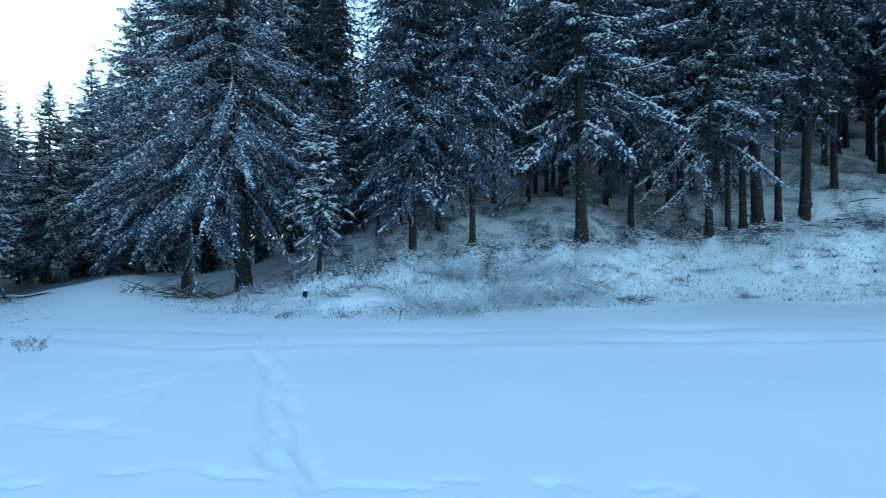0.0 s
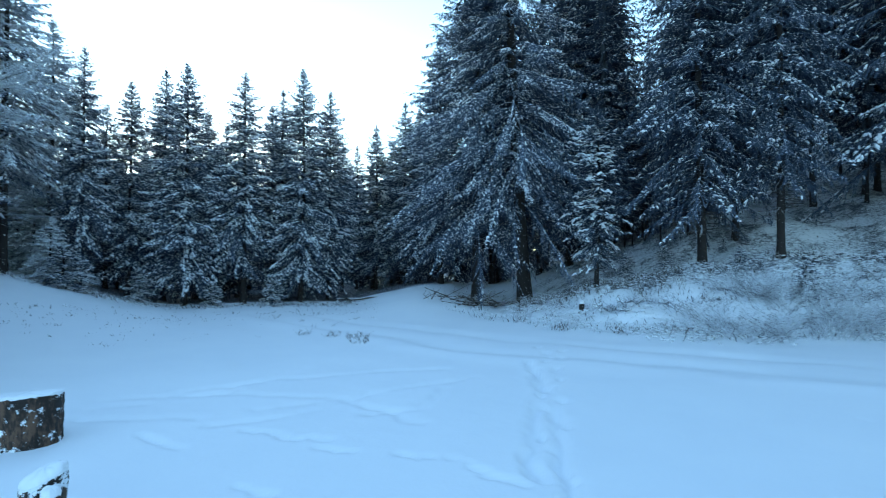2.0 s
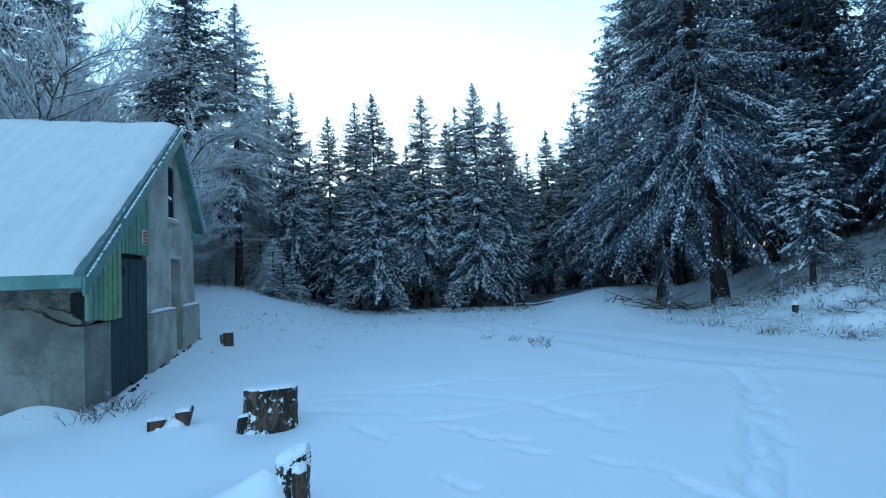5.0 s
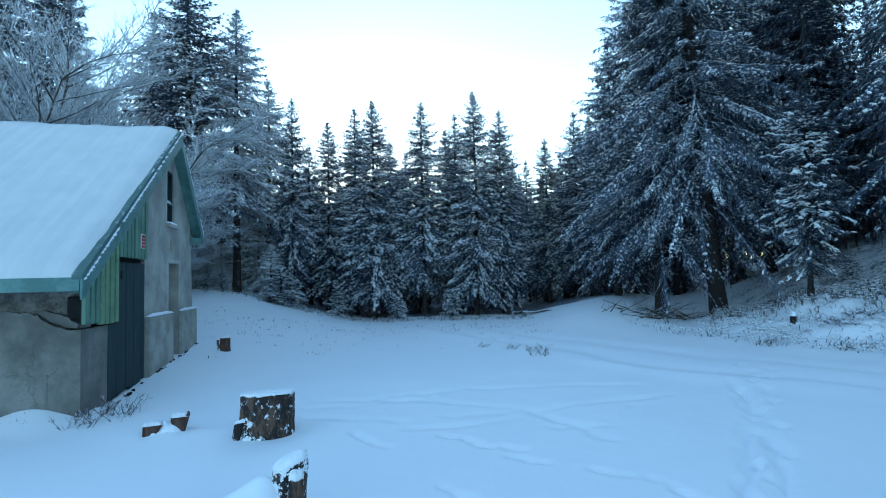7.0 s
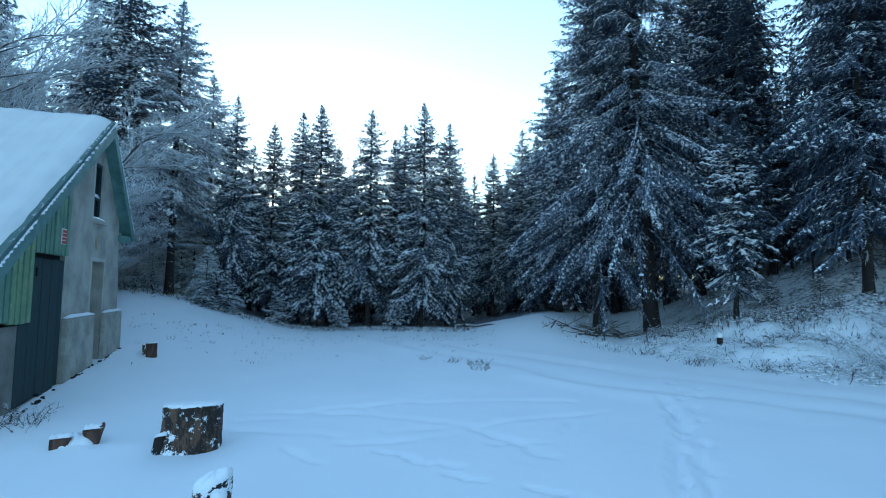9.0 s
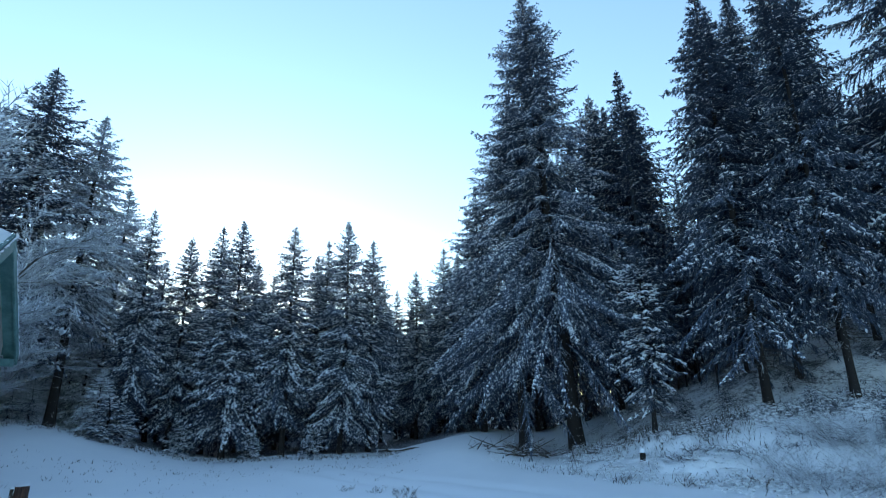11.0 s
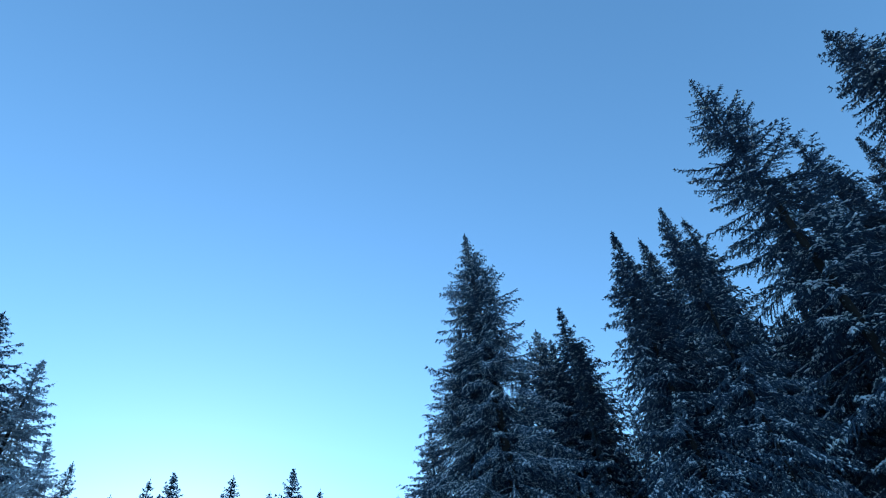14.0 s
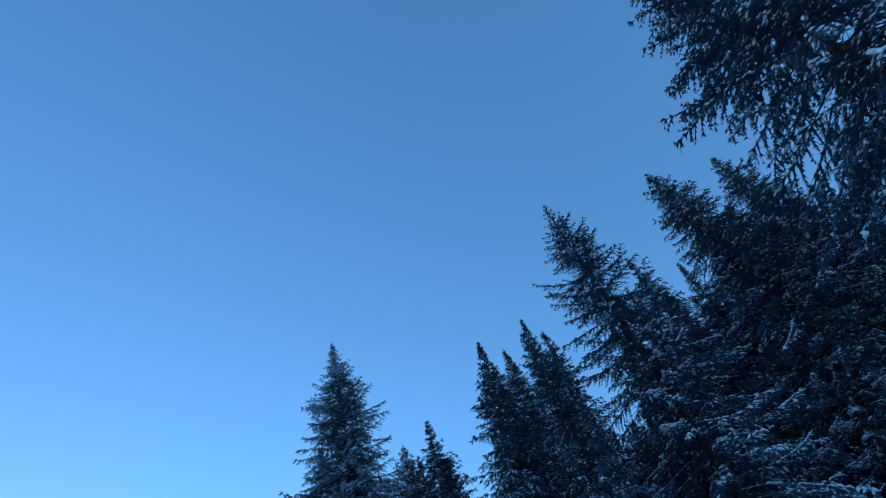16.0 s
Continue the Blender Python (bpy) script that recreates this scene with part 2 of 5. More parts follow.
# ---- mesh helpers ----
def mesh_data(name, verts, faces, mats, smooth=False, index=None):
    me = bpy.data.meshes.new(name)
    me.from_pydata([tuple(map(float, v)) for v in verts], [], [tuple(map(int, f)) for f in faces])
    for m in mats if isinstance(mats, (list, tuple)) else [mats]:
        me.materials.append(m)
    if index is not None:
        me.polygons.foreach_set("material_index", np.asarray(index, np.int32))
    if smooth:
        me.polygons.foreach_set("use_smooth", np.ones(len(me.polygons), bool))
    me.update()
    return me


def part(name, verts, faces, mat, parent=None, label="", smooth=False):
    ob = new(name, mesh_data(name, verts, faces, mat, smooth))
    if parent:
        ob.parent = parent
    return tagged(ob, label)


def part_bm(name, bm, mat, parent=None, label="", smooth=False):
    me = bpy.data.meshes.new(name)
    bmesh.ops.recalc_face_normals(bm, faces=bm.faces)
    bm.to_mesh(me)
    bm.free()
    me.materials.append(mat)
    if smooth:
        me.polygons.foreach_set("use_smooth", np.ones(len(me.polygons), bool))
    ob = new(name, me)
    if parent:
        ob.parent = parent
    return tagged(ob, label)


def box_bm(bm, lo, hi, bevel=0.0):
    r = bmesh.ops.create_cube(bm, size=1.0)
    for v in r["verts"]:
        v.co = Vector([lo[i] + (v.co[i] + 0.5) * (hi[i] - lo[i]) for i in range(3)])
    if bevel:
        edges = list({e for v in r["verts"] for e in v.link_edges})
        bmesh.ops.bevel(bm, geom=edges, offset=bevel, segments=2, affect="EDGES", profile=0.6)


def box(name, lo, hi, mat, parent=None, label="", bevel=0.008):
    bm = bmesh.new()
    box_bm(bm, lo, hi, bevel)
    return part_bm(name, bm, mat, parent, label)


def prism(name, outline, y0, y1, mat, parent=None, label="", bevel=0.0):
    """An outline in x and z, pushed through from y0 to y1."""
    bm = bmesh.new()
    a = [bm.verts.new((x, y0, z)) for x, z in outline]
    b = [bm.verts.new((x, y1, z)) for x, z in outline]
    bm.faces.new(a)
    bm.faces.new(b[::-1])
    for i in range(len(a)):
        j = (i + 1) % len(a)
        bm.faces.new((a[i], b[i], b[j], a[j]))
    if bevel:
        bmesh.ops.bevel(bm, geom=bm.edges[:], offset=bevel, segments=2, affect="EDGES")
    return part_bm(name, bm, mat, parent, label)


def spindles(rows):
    """Thin three-sided bodies, pointed at both ends: rows of start, end, half width. Returns vertices and faces."""
    a = np.array([r[0] for r in rows], float)
    b = np.array([r[1] for r in rows], float)
    w = np.array([r[2] for r in rows], float)[:, None]
    d = b - a
    d /= np.linalg.norm(d, axis=1, keepdims=True) + 1e-9
    side = np.cross(d, (0.0, 0.0, 1.0)) + (1e-6, 0, 0)
    side /= np.linalg.norm(side, axis=1, keepdims=True)
    up = np.cross(side, d)
    c = a + 0.42 * (b - a)
    v = np.stack([a, c + up * w * 0.55, c - side * w - up * w * 0.35, c + side * w - up * w * 0.35, b], 1).reshape(-1, 3)
    f = np.array([(0, 2, 1), (0, 1, 3), (0, 3, 2), (4, 1, 2), (4, 3, 1), (4, 2, 3)])
    return v, (f[None] + 5 * np.arange(len(rows))[:, None, None]).reshape(-1, 3)


def rods(rows, sides=4):
    """Straight tapered rods: rows of start, end, radius at each. Returns vertices and faces."""
    a = np.array([r[0] for r in rows], float)
    b = np.array([r[1] for r in rows], float)
    ra = np.array([r[2] for r in rows], float)[:, None]
    rb = np.array([r[3] for r in rows], float)[:, None]
    d = b - a
    d /= np.linalg.norm(d, axis=1, keepdims=True) + 1e-9
    ref = np.where(np.abs(d[:, 2:]) > 0.9, np.array([[1.0, 0, 0]]), np.array([[0, 0, 1.0]]))
    s = np.cross(d, ref)
    s /= np.linalg.norm(s, axis=1, keepdims=True)
    u = np.cross(s, d)
    ring = []
    for k in range(sides):
        t = 2 * math.pi * k / sides + 0.6
        ring.append(s * math.cos(t) + u * math.sin(t))
    v = np.stack([a + r * ra for r in ring] + [b + r * rb for r in ring], 1).reshape(-1, 3)
    f = np.array([(k, (k + 1) % sides, sides + (k + 1) % sides, sides + k) for k in range(sides)])
    return v, (f[None] + 2 * sides * np.arange(len(rows))[:, None, None]).reshape(-1, 4)


def smooth_step(a, b, x):
    t = np.clip((x - a) / (b - a), 0, 1)
    return t * t * (3 - 2 * t)


# ---- the lie of the land ----
def value_noise(x, y, seed=0):
    """A smooth random field of wavelength about 1."""
    xi, yi = np.floor(x).astype(np.int64), np.floor(y).astype(np.int64)
    xf, yf = x - xi, y - yi
    xf, yf = xf * xf * (3 - 2 * xf), yf * yf * (3 - 2 * yf)

    def h(i, j):
        n = (i * 374761393 + j * 668265263 + seed * 144665) & 0x7FFFFFFF
        n = ((n ^ (n >> 13)) * 1274126177) & 0x7FFFFFFF
        return ((n ^ (n >> 16)) & 0xFFFF) / 65535.0

    top = h(xi, yi) * (1 - xf) + h(xi + 1, yi) * xf
    low = h(xi, yi + 1) * (1 - xf) + h(xi + 1, yi + 1) * xf
    return top * (1 - yf) + low * yf - 0.5


def foot(x):
    """Where the bank begins, in y."""
    x = np.asarray(x, float)
    return 13.1 + 0.42 * np.clip(x, 0, 9) + 0.5 * np.clip(-4 - x, 0, 30) + 0.35 * np.sin(x * 0.9) * smooth_step(-6, 0, x)


def land(x, y):
    """Height of the snow at a place, without footprints."""
    x, y = np.asarray(x, float), np.asarray(y, float)
    r = np.hypot(x, y)
    u = y - foot(x)
    part_of_hill = smooth_step(-9, 2, x)
    bank = 1.95 * (1 + 0.035 * np.clip(x - 4, 0, 12)) * smooth_step(-0.4, 4.4, u)
    slope = np.maximum(u - 4, 0) * np.clip(0.28 + 0.012 * x, 0.26, 0.52) * smooth_step(3.5, 7, u)
    z = part_of_hill * bank + smooth_step(-17, -5, x) * np.minimum(slope, 60)
    # rise on the side of the hut
    w = -x - 1.75 * y
    z = z + 1.5 * smooth_step(-4.5, 10, w) * smooth_step(10.5, 22, r)
    z = z + 0.10 * smooth_step(10, 22, r) * np.maximum(0, r - 30) * 0.25 * smooth_step(30, 60, r)
    # the cart track climbs into the wood between the row and the large spruces
    way = np.degrees(np.arctan2(-x, y))
    z = z + 0.64 * smooth_step(40.5, 31.0, way) * smooth_step(22.5, 30.5, way) * smooth_step(15.0, 22.5, r)
    # snow banked up along the hut's gable
    s, d = -0.863 * (x + 7.707) + 0.506 * (y - 1.097), 0.506 * (x + 7.707) + 0.863 * (y - 1.097)
    z = z + (0.06 + 0.17 * smooth_step(0.3, 4.0, s)) * smooth_step(-0.6, 0.5, s) * smooth_step(8.5, 5.2, s) * smooth_step(2.6, 0.0, np.abs(d))
    # rolls of the meadow and the rough forest floor
    z = z + 0.10 * value_noise(x / 4.5, y / 4.5, 1) * smooth_step(4, 10, r) + 0.03 * value_noise(x / 1.1, y / 1.1, 2)
    rough = smooth_step(-0.2, 1.6, u) * smooth_step(-12, -2, x)
    z = z + rough * (0.34 * value_noise(x / 1.3, y / 1.3, 3) + 0.26 * value_noise(x / 0.5, y / 0.5, 4) + 0.10 * value_noise(x / 0.22, y / 0.22, 5))
    return z


def lane(x, y):
    """Distance across the old cart track that follows the foot of the bank."""
    mid = 10.6 + 0.02 * x * x * (x < 0) * 0.55 + 0.25 * np.sin(x * 0.35)
    return y - mid


def prints():
    """Steps and scuffs in the snow: x, y, direction, half length, half width, depth."""
    rng = random.Random(4)
    out = []

    def steps(pts, stride, gap, size, depth, wander=0.05):
        for (x0, y0), (x1, y1) in zip(pts, pts[1:]):
            n = max(1, int(math.hypot(x1 - x0, y1 - y0) / stride))
            a = math.atan2(y1 - y0, x1 - x0)
            for i in range(n):
                side = gap * (1 if i % 2 else -1)
                q = i / n
                out.append((x0 + (x1 - x0) * q - side * math.sin(a) + rng.gauss(0, wander), y0 + (y1 - y0) * q + side * math.cos(a) + rng.gauss(0, wander),
                            a + rng.gauss(0, 0.2), size * rng.uniform(0.8, 1.3), size * 0.45 * rng.uniform(0.8, 1.3), depth * rng.uniform(0.5, 1.2)))

    steps([(-0.75, 2.6), (-1.12, 3.8), (-1.45, 4.8), (-1.75, 5.8), (-2.15, 7.0), (-2.6, 8.4), (-2.9, 9.6), (-3.6, 11.0)], 0.28, 0.12, 0.10, 0.055, 0.06)
    steps([(1.2, 7.4), (2.0, 6.4), (2.7, 5.6)], 0.45, 0.06, 0.10, 0.016)
    # long scuffs where boots dragged
    for x0, y0, x1, y1 in ((-0.91, 3.79, -0.53, 3.79), (-0.44, 3.75, -0.15, 3.75), (-0.01, 3.86, 0.26, 3.86), (-4.9, 3.15, -4.3, 3.13), (-4.16, 3.78, -3.75, 3.87), (-3.68, 3.80, -3.27, 3.93),
                           (-3.17, 3.73, -2.88, 3.82), (-2.51, 3.98, -2.22, 4.0), (-2.03, 4.14, -1.86, 4.11), (-1.79, 4.01, -1.28, 3.94), (-3.09, 2.81, -2.81, 2.84), (0.7, 3.8, 1.0, 3.75), (1.4, 3.72, 1.65, 3.7)):
        n = max(2, int(math.hypot(x1 - x0, y1 - y0) / 0.07))
        for k in range(n):
            q = k / (n - 1)
            out.append((x0 + (x1 - x0) * q + rng.gauss(0, 0.015), y0 + (y1 - y0) * q + rng.gauss(0, 0.02), math.atan2(y1 - y0, x1 - x0), 0.07, 0.05 * rng.uniform(0.7, 1.3), 0.027 * rng.uniform(0.5, 1.2)))
    return out


def furrows():
    """Thin drag lines in the snow and the two edges of the walked trail: points, half width, depth."""
    for pts in ([(-3.0, 8.6), (-2.45, 7.5), (-1.85, 6.3), (-1.48, 5.3), (-1.2, 4.6), (-1.0, 3.95), (-0.72, 3.1)], [(-2.75, 8.2), (-2.1, 6.5), (-1.77, 5.4), (-1.5, 4.6), (-1.25, 4.1)]):
        yield pts, 0.07, 0.075
    for pts in ([(-6.6, 3.62), (-6.18, 4.09), (-6.0, 4.67), (-5.79, 5.33), (-5.94, 6.39)], [(-6.14, 4.11), (-5.43, 4.76), (-4.35, 5.16)], [(-5.95, 3.13), (-5.48, 3.44), (-4.97, 3.77)], [(-6.31, 3.3), (-5.84, 4.07), (-5.64, 4.87)],
                [(-4.62, 3.7), (-4.25, 4.24), (-4.06, 4.65), (-3.96, 5.69), (-3.65, 6.45), (-3.36, 7.21)], [(-5.87, 4.87), (-5.81, 5.55), (-5.02, 6.34), (-4.06, 7.5)], [(-4.67, 4.35), (-4.16, 5.16), (-3.36, 5.02), (-2.85, 4.81)], [(-3.45, 4.79), (-3.1, 5.27), (-3.34, 6.35)]):
        yield pts, 0.075, 0.030


def make_ground():
    ang = np.concatenate([np.linspace(-54, 98, 440), np.linspace(102, 302, 50)])
    rad = np.concatenate([[0.25, 0.5, 0.8, 1.1, 1.4, 1.7], np.geomspace(1.9, 18, 220), np.geomspace(18.3, 70, 90), np.geomspace(74, 900, 24)])
    a, r = np.meshgrid(np.radians(ang), rad)
    x, y = -r * np.sin(a), r * np.cos(a)
    z = land(x, y)
    # wheel ruts with a soft crown between, faint under the fresh snow
    d = lane(x, y)
    fade = smooth_step(-0.3, -1.6, y - foot(x)) * smooth_step(-16, -11, x) * (0.75 + 1.3 * value_noise(x / 1.7, y / 1.7, 11))
    d = d + 0.8 * value_noise(x / 2.3, y / 3.0, 12) + 0.25 * value_noise(x / 0.7, y / 0.7, 13)
    for mid, wide, deep in ((-0.75, 0.36, 0.065), (0.75, 0.34, 0.07), (-1.6, 0.45, -0.05)):
        z -= fade * deep * np.exp(-((d - mid) / wide) ** 2)
    for px, py, turn, half, wide, deep in prints():
        near = (np.abs(x - px) < 0.6) & (np.abs(y - py) < 0.6)
        dx, dy = x[near] - px, y[near] - py
        e = ((dx * math.cos(turn) + dy * math.sin(turn)) / half) ** 2 + ((dy * math.cos(turn) - dx * math.sin(turn)) / wide) ** 2
        z[near] += deep * (-np.exp(-e ** 1.5) + 0.015 * np.exp(-(np.sqrt(e) - 1.5) ** 2 / 0.2))
    for pts, wide, deep in furrows():
        dist = np.full(x.shape, 9.0)
        wx, wy = x + 0.10 * value_noise(x / 0.3, y / 0.3, 31) + 0.04 * value_noise(x / 0.09, y / 0.09, 33), y + 0.10 * value_noise(x / 0.3, y / 0.3, 32)
        for (x0, y0), (x1, y1) in zip(pts, pts[1:]):
            k = np.clip(((wx - x0) * (x1 - x0) + (wy - y0) * (y1 - y0)) / ((x1 - x0) ** 2 + (y1 - y0) ** 2), 0, 1)
            dist = np.minimum(dist, np.hypot(wx - x0 - k * (x1 - x0), wy - y0 - k * (y1 - y0)))
        z += deep * np.clip(0.7 + 1.1 * value_noise(x / 0.45, y / 0.45, 34), 0.1, 1.5) * (-np.exp(-(dist / wide) ** 2) + 0.03 * np.exp(-((dist - 2.4 * wide) / wide) ** 2))
    # drifts against the hut and the stumps
    for px, py, size, high in ((-8.1, 0.7, 0.5, 0.22), (-3.47, 1.56, 0.17, 0.20), (-3.56, 1.40, 0.28, 0.14), (-3.75, 1.15, 0.45, 0.10), (-6.5, 1.6, 0.5, 0.06), (-6.42, 1.70, 0.13, 0.10)):
        z += high * np.exp(-((x - px) ** 2 + (y - py) ** 2) / size ** 2)
    u = y - foot(x)
    rr = np.hypot(x, y)
    # real litter, raised under the spruces to darken the floor in place of shade
    litter = smooth_step(-0.2, 1.5, u) * smooth_step(-13, -6, x) * (0.30 + 0.27 * smooth_step(2.8, 4.6, u) + 0.30 * np.exp(-((u - 3.9) / 1.0) ** 2) + 0.22 * value_noise(x / 1.1, y / 1.1, 21) + 0.30 * value_noise(x / 0.35, y / 0.35, 22))
    litter = np.maximum(litter, 0.75 * smooth_step(22.4, 24.0, rr + 3.0 * value_noise(x / 1.6, y / 1.6, 7)) * smooth_step(-11, -14, x) * smooth_step(4, -1, -x - 1.9 * y))
    nr, na = x.shape
    verts = np.stack([x, y, z], -1).reshape(-1, 3)
    i, j = np.meshgrid(np.arange(nr - 1), np.arange(na), indexing="ij")
    k = (j + 1) % na
    faces = np.stack([i * na + j, i * na + k, (i + 1) * na + k, (i + 1) * na + j], -1).reshape(-1, 4)[:, ::-1]
    me = bpy.data.meshes.new("ground")
    verts = np.vstack([verts, [[0, 0, float(land(0, 0))]]])
    me.vertices.add(len(verts))
    me.vertices.foreach_set("co", verts.ravel().astype(np.float32))
    fan = np.array([(q, nr * na, (q + 1) % na) for q in range(na)])[:, ::-1]
    nq, nt = len(faces), len(fan)
    me.loops.add(nq * 4 + nt * 3)
    me.loops.foreach_set("vertex_index", np.concatenate([faces.ravel(), fan.ravel()]).astype(np.int32))
    me.polygons.add(nq + nt)
    me.polygons.foreach_set("loop_start", np.concatenate([np.arange(nq) * 4, nq * 4 + np.arange(nt) * 3]).astype(np.int32))
    me.update(calc_edges=True)
    me.validate()
    me.polygons.foreach_set("use_smooth", np.ones(len(me.polygons), bool))
    at = me.attributes.new("litter", "FLOAT", "POINT")
    at.data.foreach_set("value", np.append(litter.ravel(), 0.0).astype(np.float32))
    me.materials.append(M_GROUND)
    return tagged(new("ground", me), "snow-covered meadow and forest floor with footprints and faint tracks", "ground", kind="structure")


make_ground()


def place(az, dist, dz=0.0):
    x, y = -dist * math.sin(radians(az)), dist * math.cos(radians(az))
    return x, y, float(land(x, y)) + dz


# ---- spruces ----
HEIGHT, USED = {}, set()


def unit(v):
    return v / (np.linalg.norm(v, axis=1, keepdims=True) + 1e-9)


def thorns(a, b, w):
    """Three-sided thorns with an open foot inside the bough, from a to b, half width w. Returns vertices and faces."""
    d = unit(b - a)
    side = unit(np.cross(d, (0.0, 0.0, 1.0)) + (1e-6, 0, 0))
    up = np.cross(side, d)
    w = np.asarray(w)[:, None]
    v = np.stack([a + up * w * 0.6, a - side * w - up * w * 0.4, a + side * w - up * w * 0.4, b], 1).reshape(-1, 3)
    f = np.array([(0, 3, 1), (0, 2, 3), (1, 3, 2)])
    return v, (f[None] + 4 * np.arange(len(a))[:, None, None]).reshape(-1, 3)


def lumps(rng, c, d, long, wide, high):
    """Small uneven pads of snow at c, stretched along d. Returns vertices and faces."""
    d = unit(d)
    side = unit(np.cross(d, (0.0, 0.0, 1.0)) + (1e-6, 0, 0))
    up = np.cross(side, d)
    n = len(c)
    ring = []
    for k in range(5):
        a = 6.283 * k / 5
        j = rng.uniform(0.65, 1.25, (n, 1))
        ring.append(c + d * long[:, None] * math.cos(a) * j + side * wide[:, None] * math.sin(a) * j + up * high[:, None] * rng.uniform(-0.45, 0.15, (n, 1)))
    v = np.stack(ring + [c + up * high[:, None] + d * long[:, None] * rng.uniform(-0.3, 0.3, (n, 1)), c - up * high[:, None] * 0.6], 1).reshape(-1, 3)
    f = np.array([(k, (k + 1) % 5, 5) for k in range(5)] + [((k + 1) % 5, k, 6) for k in range(5)])
    return v, (f[None] + 7 * np.arange(n)[:, None, None]).reshape(-1, 3)


def spruce(seed, H, R, base, needle, label, step=0.34, spread=6, snow=0.5, droop=1.0, hang=0.5, dead=30, grain=1.0, trunk_r=None, shape=0.85, core=0.0, gap=0.1, clump=1.0, patch=0.55, deep=1.9, taper=0.22, low=0.7, fade=0.4, snags=1.4, frost=None):
    """A spruce H metres high whose boughs reach R, bare below base x H.
    grain: size of the twigs and sprays; hang: how far the twigs hang; patch: how broken the snow is; deep: length of a bough that carries twigs."""
    rng = np.random.default_rng(seed)
    wave = rng.uniform(-0.16, 0.16, 2)

    def mid(h):
        q = np.asarray(h, float) / H
        return np.stack([wave[0] * np.sin(q * 2.4), wave[1] * np.sin(q * 3.0), q * H], -1)

    # boughs in loose whorls, with weaker ones between
    hs, az, size = [], [], []
    h, turn = base * H, 0.0
    while h < H * 0.985:
        q = (h - base * H) / (H * (1 - base))
        n = max(4, int(round(spread * 1.05 * rng.uniform(0.85, 1.2))))
        turn += rng.uniform(0.3, 0.9)
        for k in range(n):
            a = turn + 6.283 * (k + rng.uniform(-0.35, 0.35)) / n
            hole = value_noise(np.array(math.cos(a) * 1.6 + seed), np.array(math.sin(a) * 1.6 + h / 1.3), seed)
            if rng.random() > (gap + 1.6 * max(0.0, float(hole) - 0.12)) * (1 - q) ** 0.5:
                hs.append(h + rng.uniform(-0.28, 0.28) * step)
                az.append(a)
                size.append(rng.uniform(0.80, 1.10))
        for k in range(n // 2 + 1):
            hs.append(h + rng.uniform(0.3, 0.7) * step)
            az.append(rng.uniform(0, 6.283))
            size.append(rng.uniform(0.40, 0.88))
        h += step * rng.uniform(0.8, 1.2) * (1 - 0.30 * q)
    hs, az, size = np.clip(np.array(hs), base * H * 0.92, H * 0.992), np.array(az), np.array(size)
    q = np.clip((hs - base * H) / (H * (1 - base)), 0, 1)
    sway = 1 + 0.13 * np.sin(az * 2 + seed) + 0.10 * np.sin(az * 3 + hs * 0.9 + seed * 2)
    L = R * np.minimum(1, (1 - q) / (1 - taper)) ** shape * (low + (1 - low) * np.minimum(1, q / max(taper, 0.01))) * np.minimum(1, (1 - q) / 0.20) ** 0.5 * size * sway + 0.05
    e0 = radians(1) * (-12 * droop + (12 * droop + 20) * q ** 1.4 + rng.normal(0, 7, len(q)))
    sag = (0.50 * (1 - q) ** 0.8 + 0.06) * droop * rng.uniform(0.7, 1.3, len(q))
    lift = 0.26 * rng.uniform(0.6, 1.4, len(q))
    bend = rng.uniform(-0.26, 0.26, len(q))
    out, across = np.stack([np.cos(az), np.sin(az), 0 * az], 1), np.stack([-np.sin(az), np.cos(az), 0 * az], 1)
    root = mid(hs)
    laden = np.clip(rng.normal(1.0, 0.5, len(q)), 0.1, 1.9) * np.clip(1.1 - fade * q, 0.12, 1.1) * (0.55 + 0.45 * smooth_step(0.0, 0.22, q))
    small = 0.42 + 0.58 * np.minimum(1, (1 - q) / 0.25)

    def axis(i, s):
        z = L[i] * (s * np.tan(e0[i]) - sag[i] * s ** 2 + lift[i] * s ** 3)
        p = root[i] + out[i] * (L[i] * s)[:, None] + across[i] * (L[i] * bend[i] * s * s)[:, None]
        p[:, 2] += z
        return p

    # the bough itself in short pieces
    n = np.maximum(2, (L / 0.38).astype(int))
    bi = np.repeat(np.arange(len(L)), n)
    k = np.concatenate([np.arange(m) for m in n])
    s0, s1 = k / n[bi], (k + 1.35) / n[bi]
    pa, pb = axis(bi, s0), axis(bi, np.minimum(s1, 1.0))
    sv, sf = thorns(pa, pb, (0.012 + 0.012 * L[bi] * (1 - s0)) * grain ** 0.5)
    wood_rows = [(sv, sf)]
    # side twigs on the outer stretch of each bough
    gap_ = 0.105 * grain
    first = np.clip(1 - deep / L, 0.10, 0.9)
    n = np.maximum(2, ((1 - first) * L / gap_).astype(int))
    ti = np.repeat(np.arange(len(L)), n)
    k = np.concatenate([np.arange(m) for m in n])
    s = first[ti] + (1 - first[ti]) * (k + rng.uniform(0, 0.9, len(k))) / n[ti]
    ti, s = np.repeat(ti, 2), np.repeat(s, 2)
    flip = np.tile([-1.0, 1.0], len(k))
    p = axis(ti, s)
    t = unit(axis(ti, np.minimum(s + 0.05, 1.05)) - axis(ti, s - 0.05))
    ll = np.minimum(0.62, 0.36 * L[ti] * (1.04 - s) + 0.10 * small[ti]) * rng.uniform(0.55, 1.2, len(s)) * grain ** 0.4
    side = np.stack([-t[:, 1], t[:, 0], 0 * s], 1)
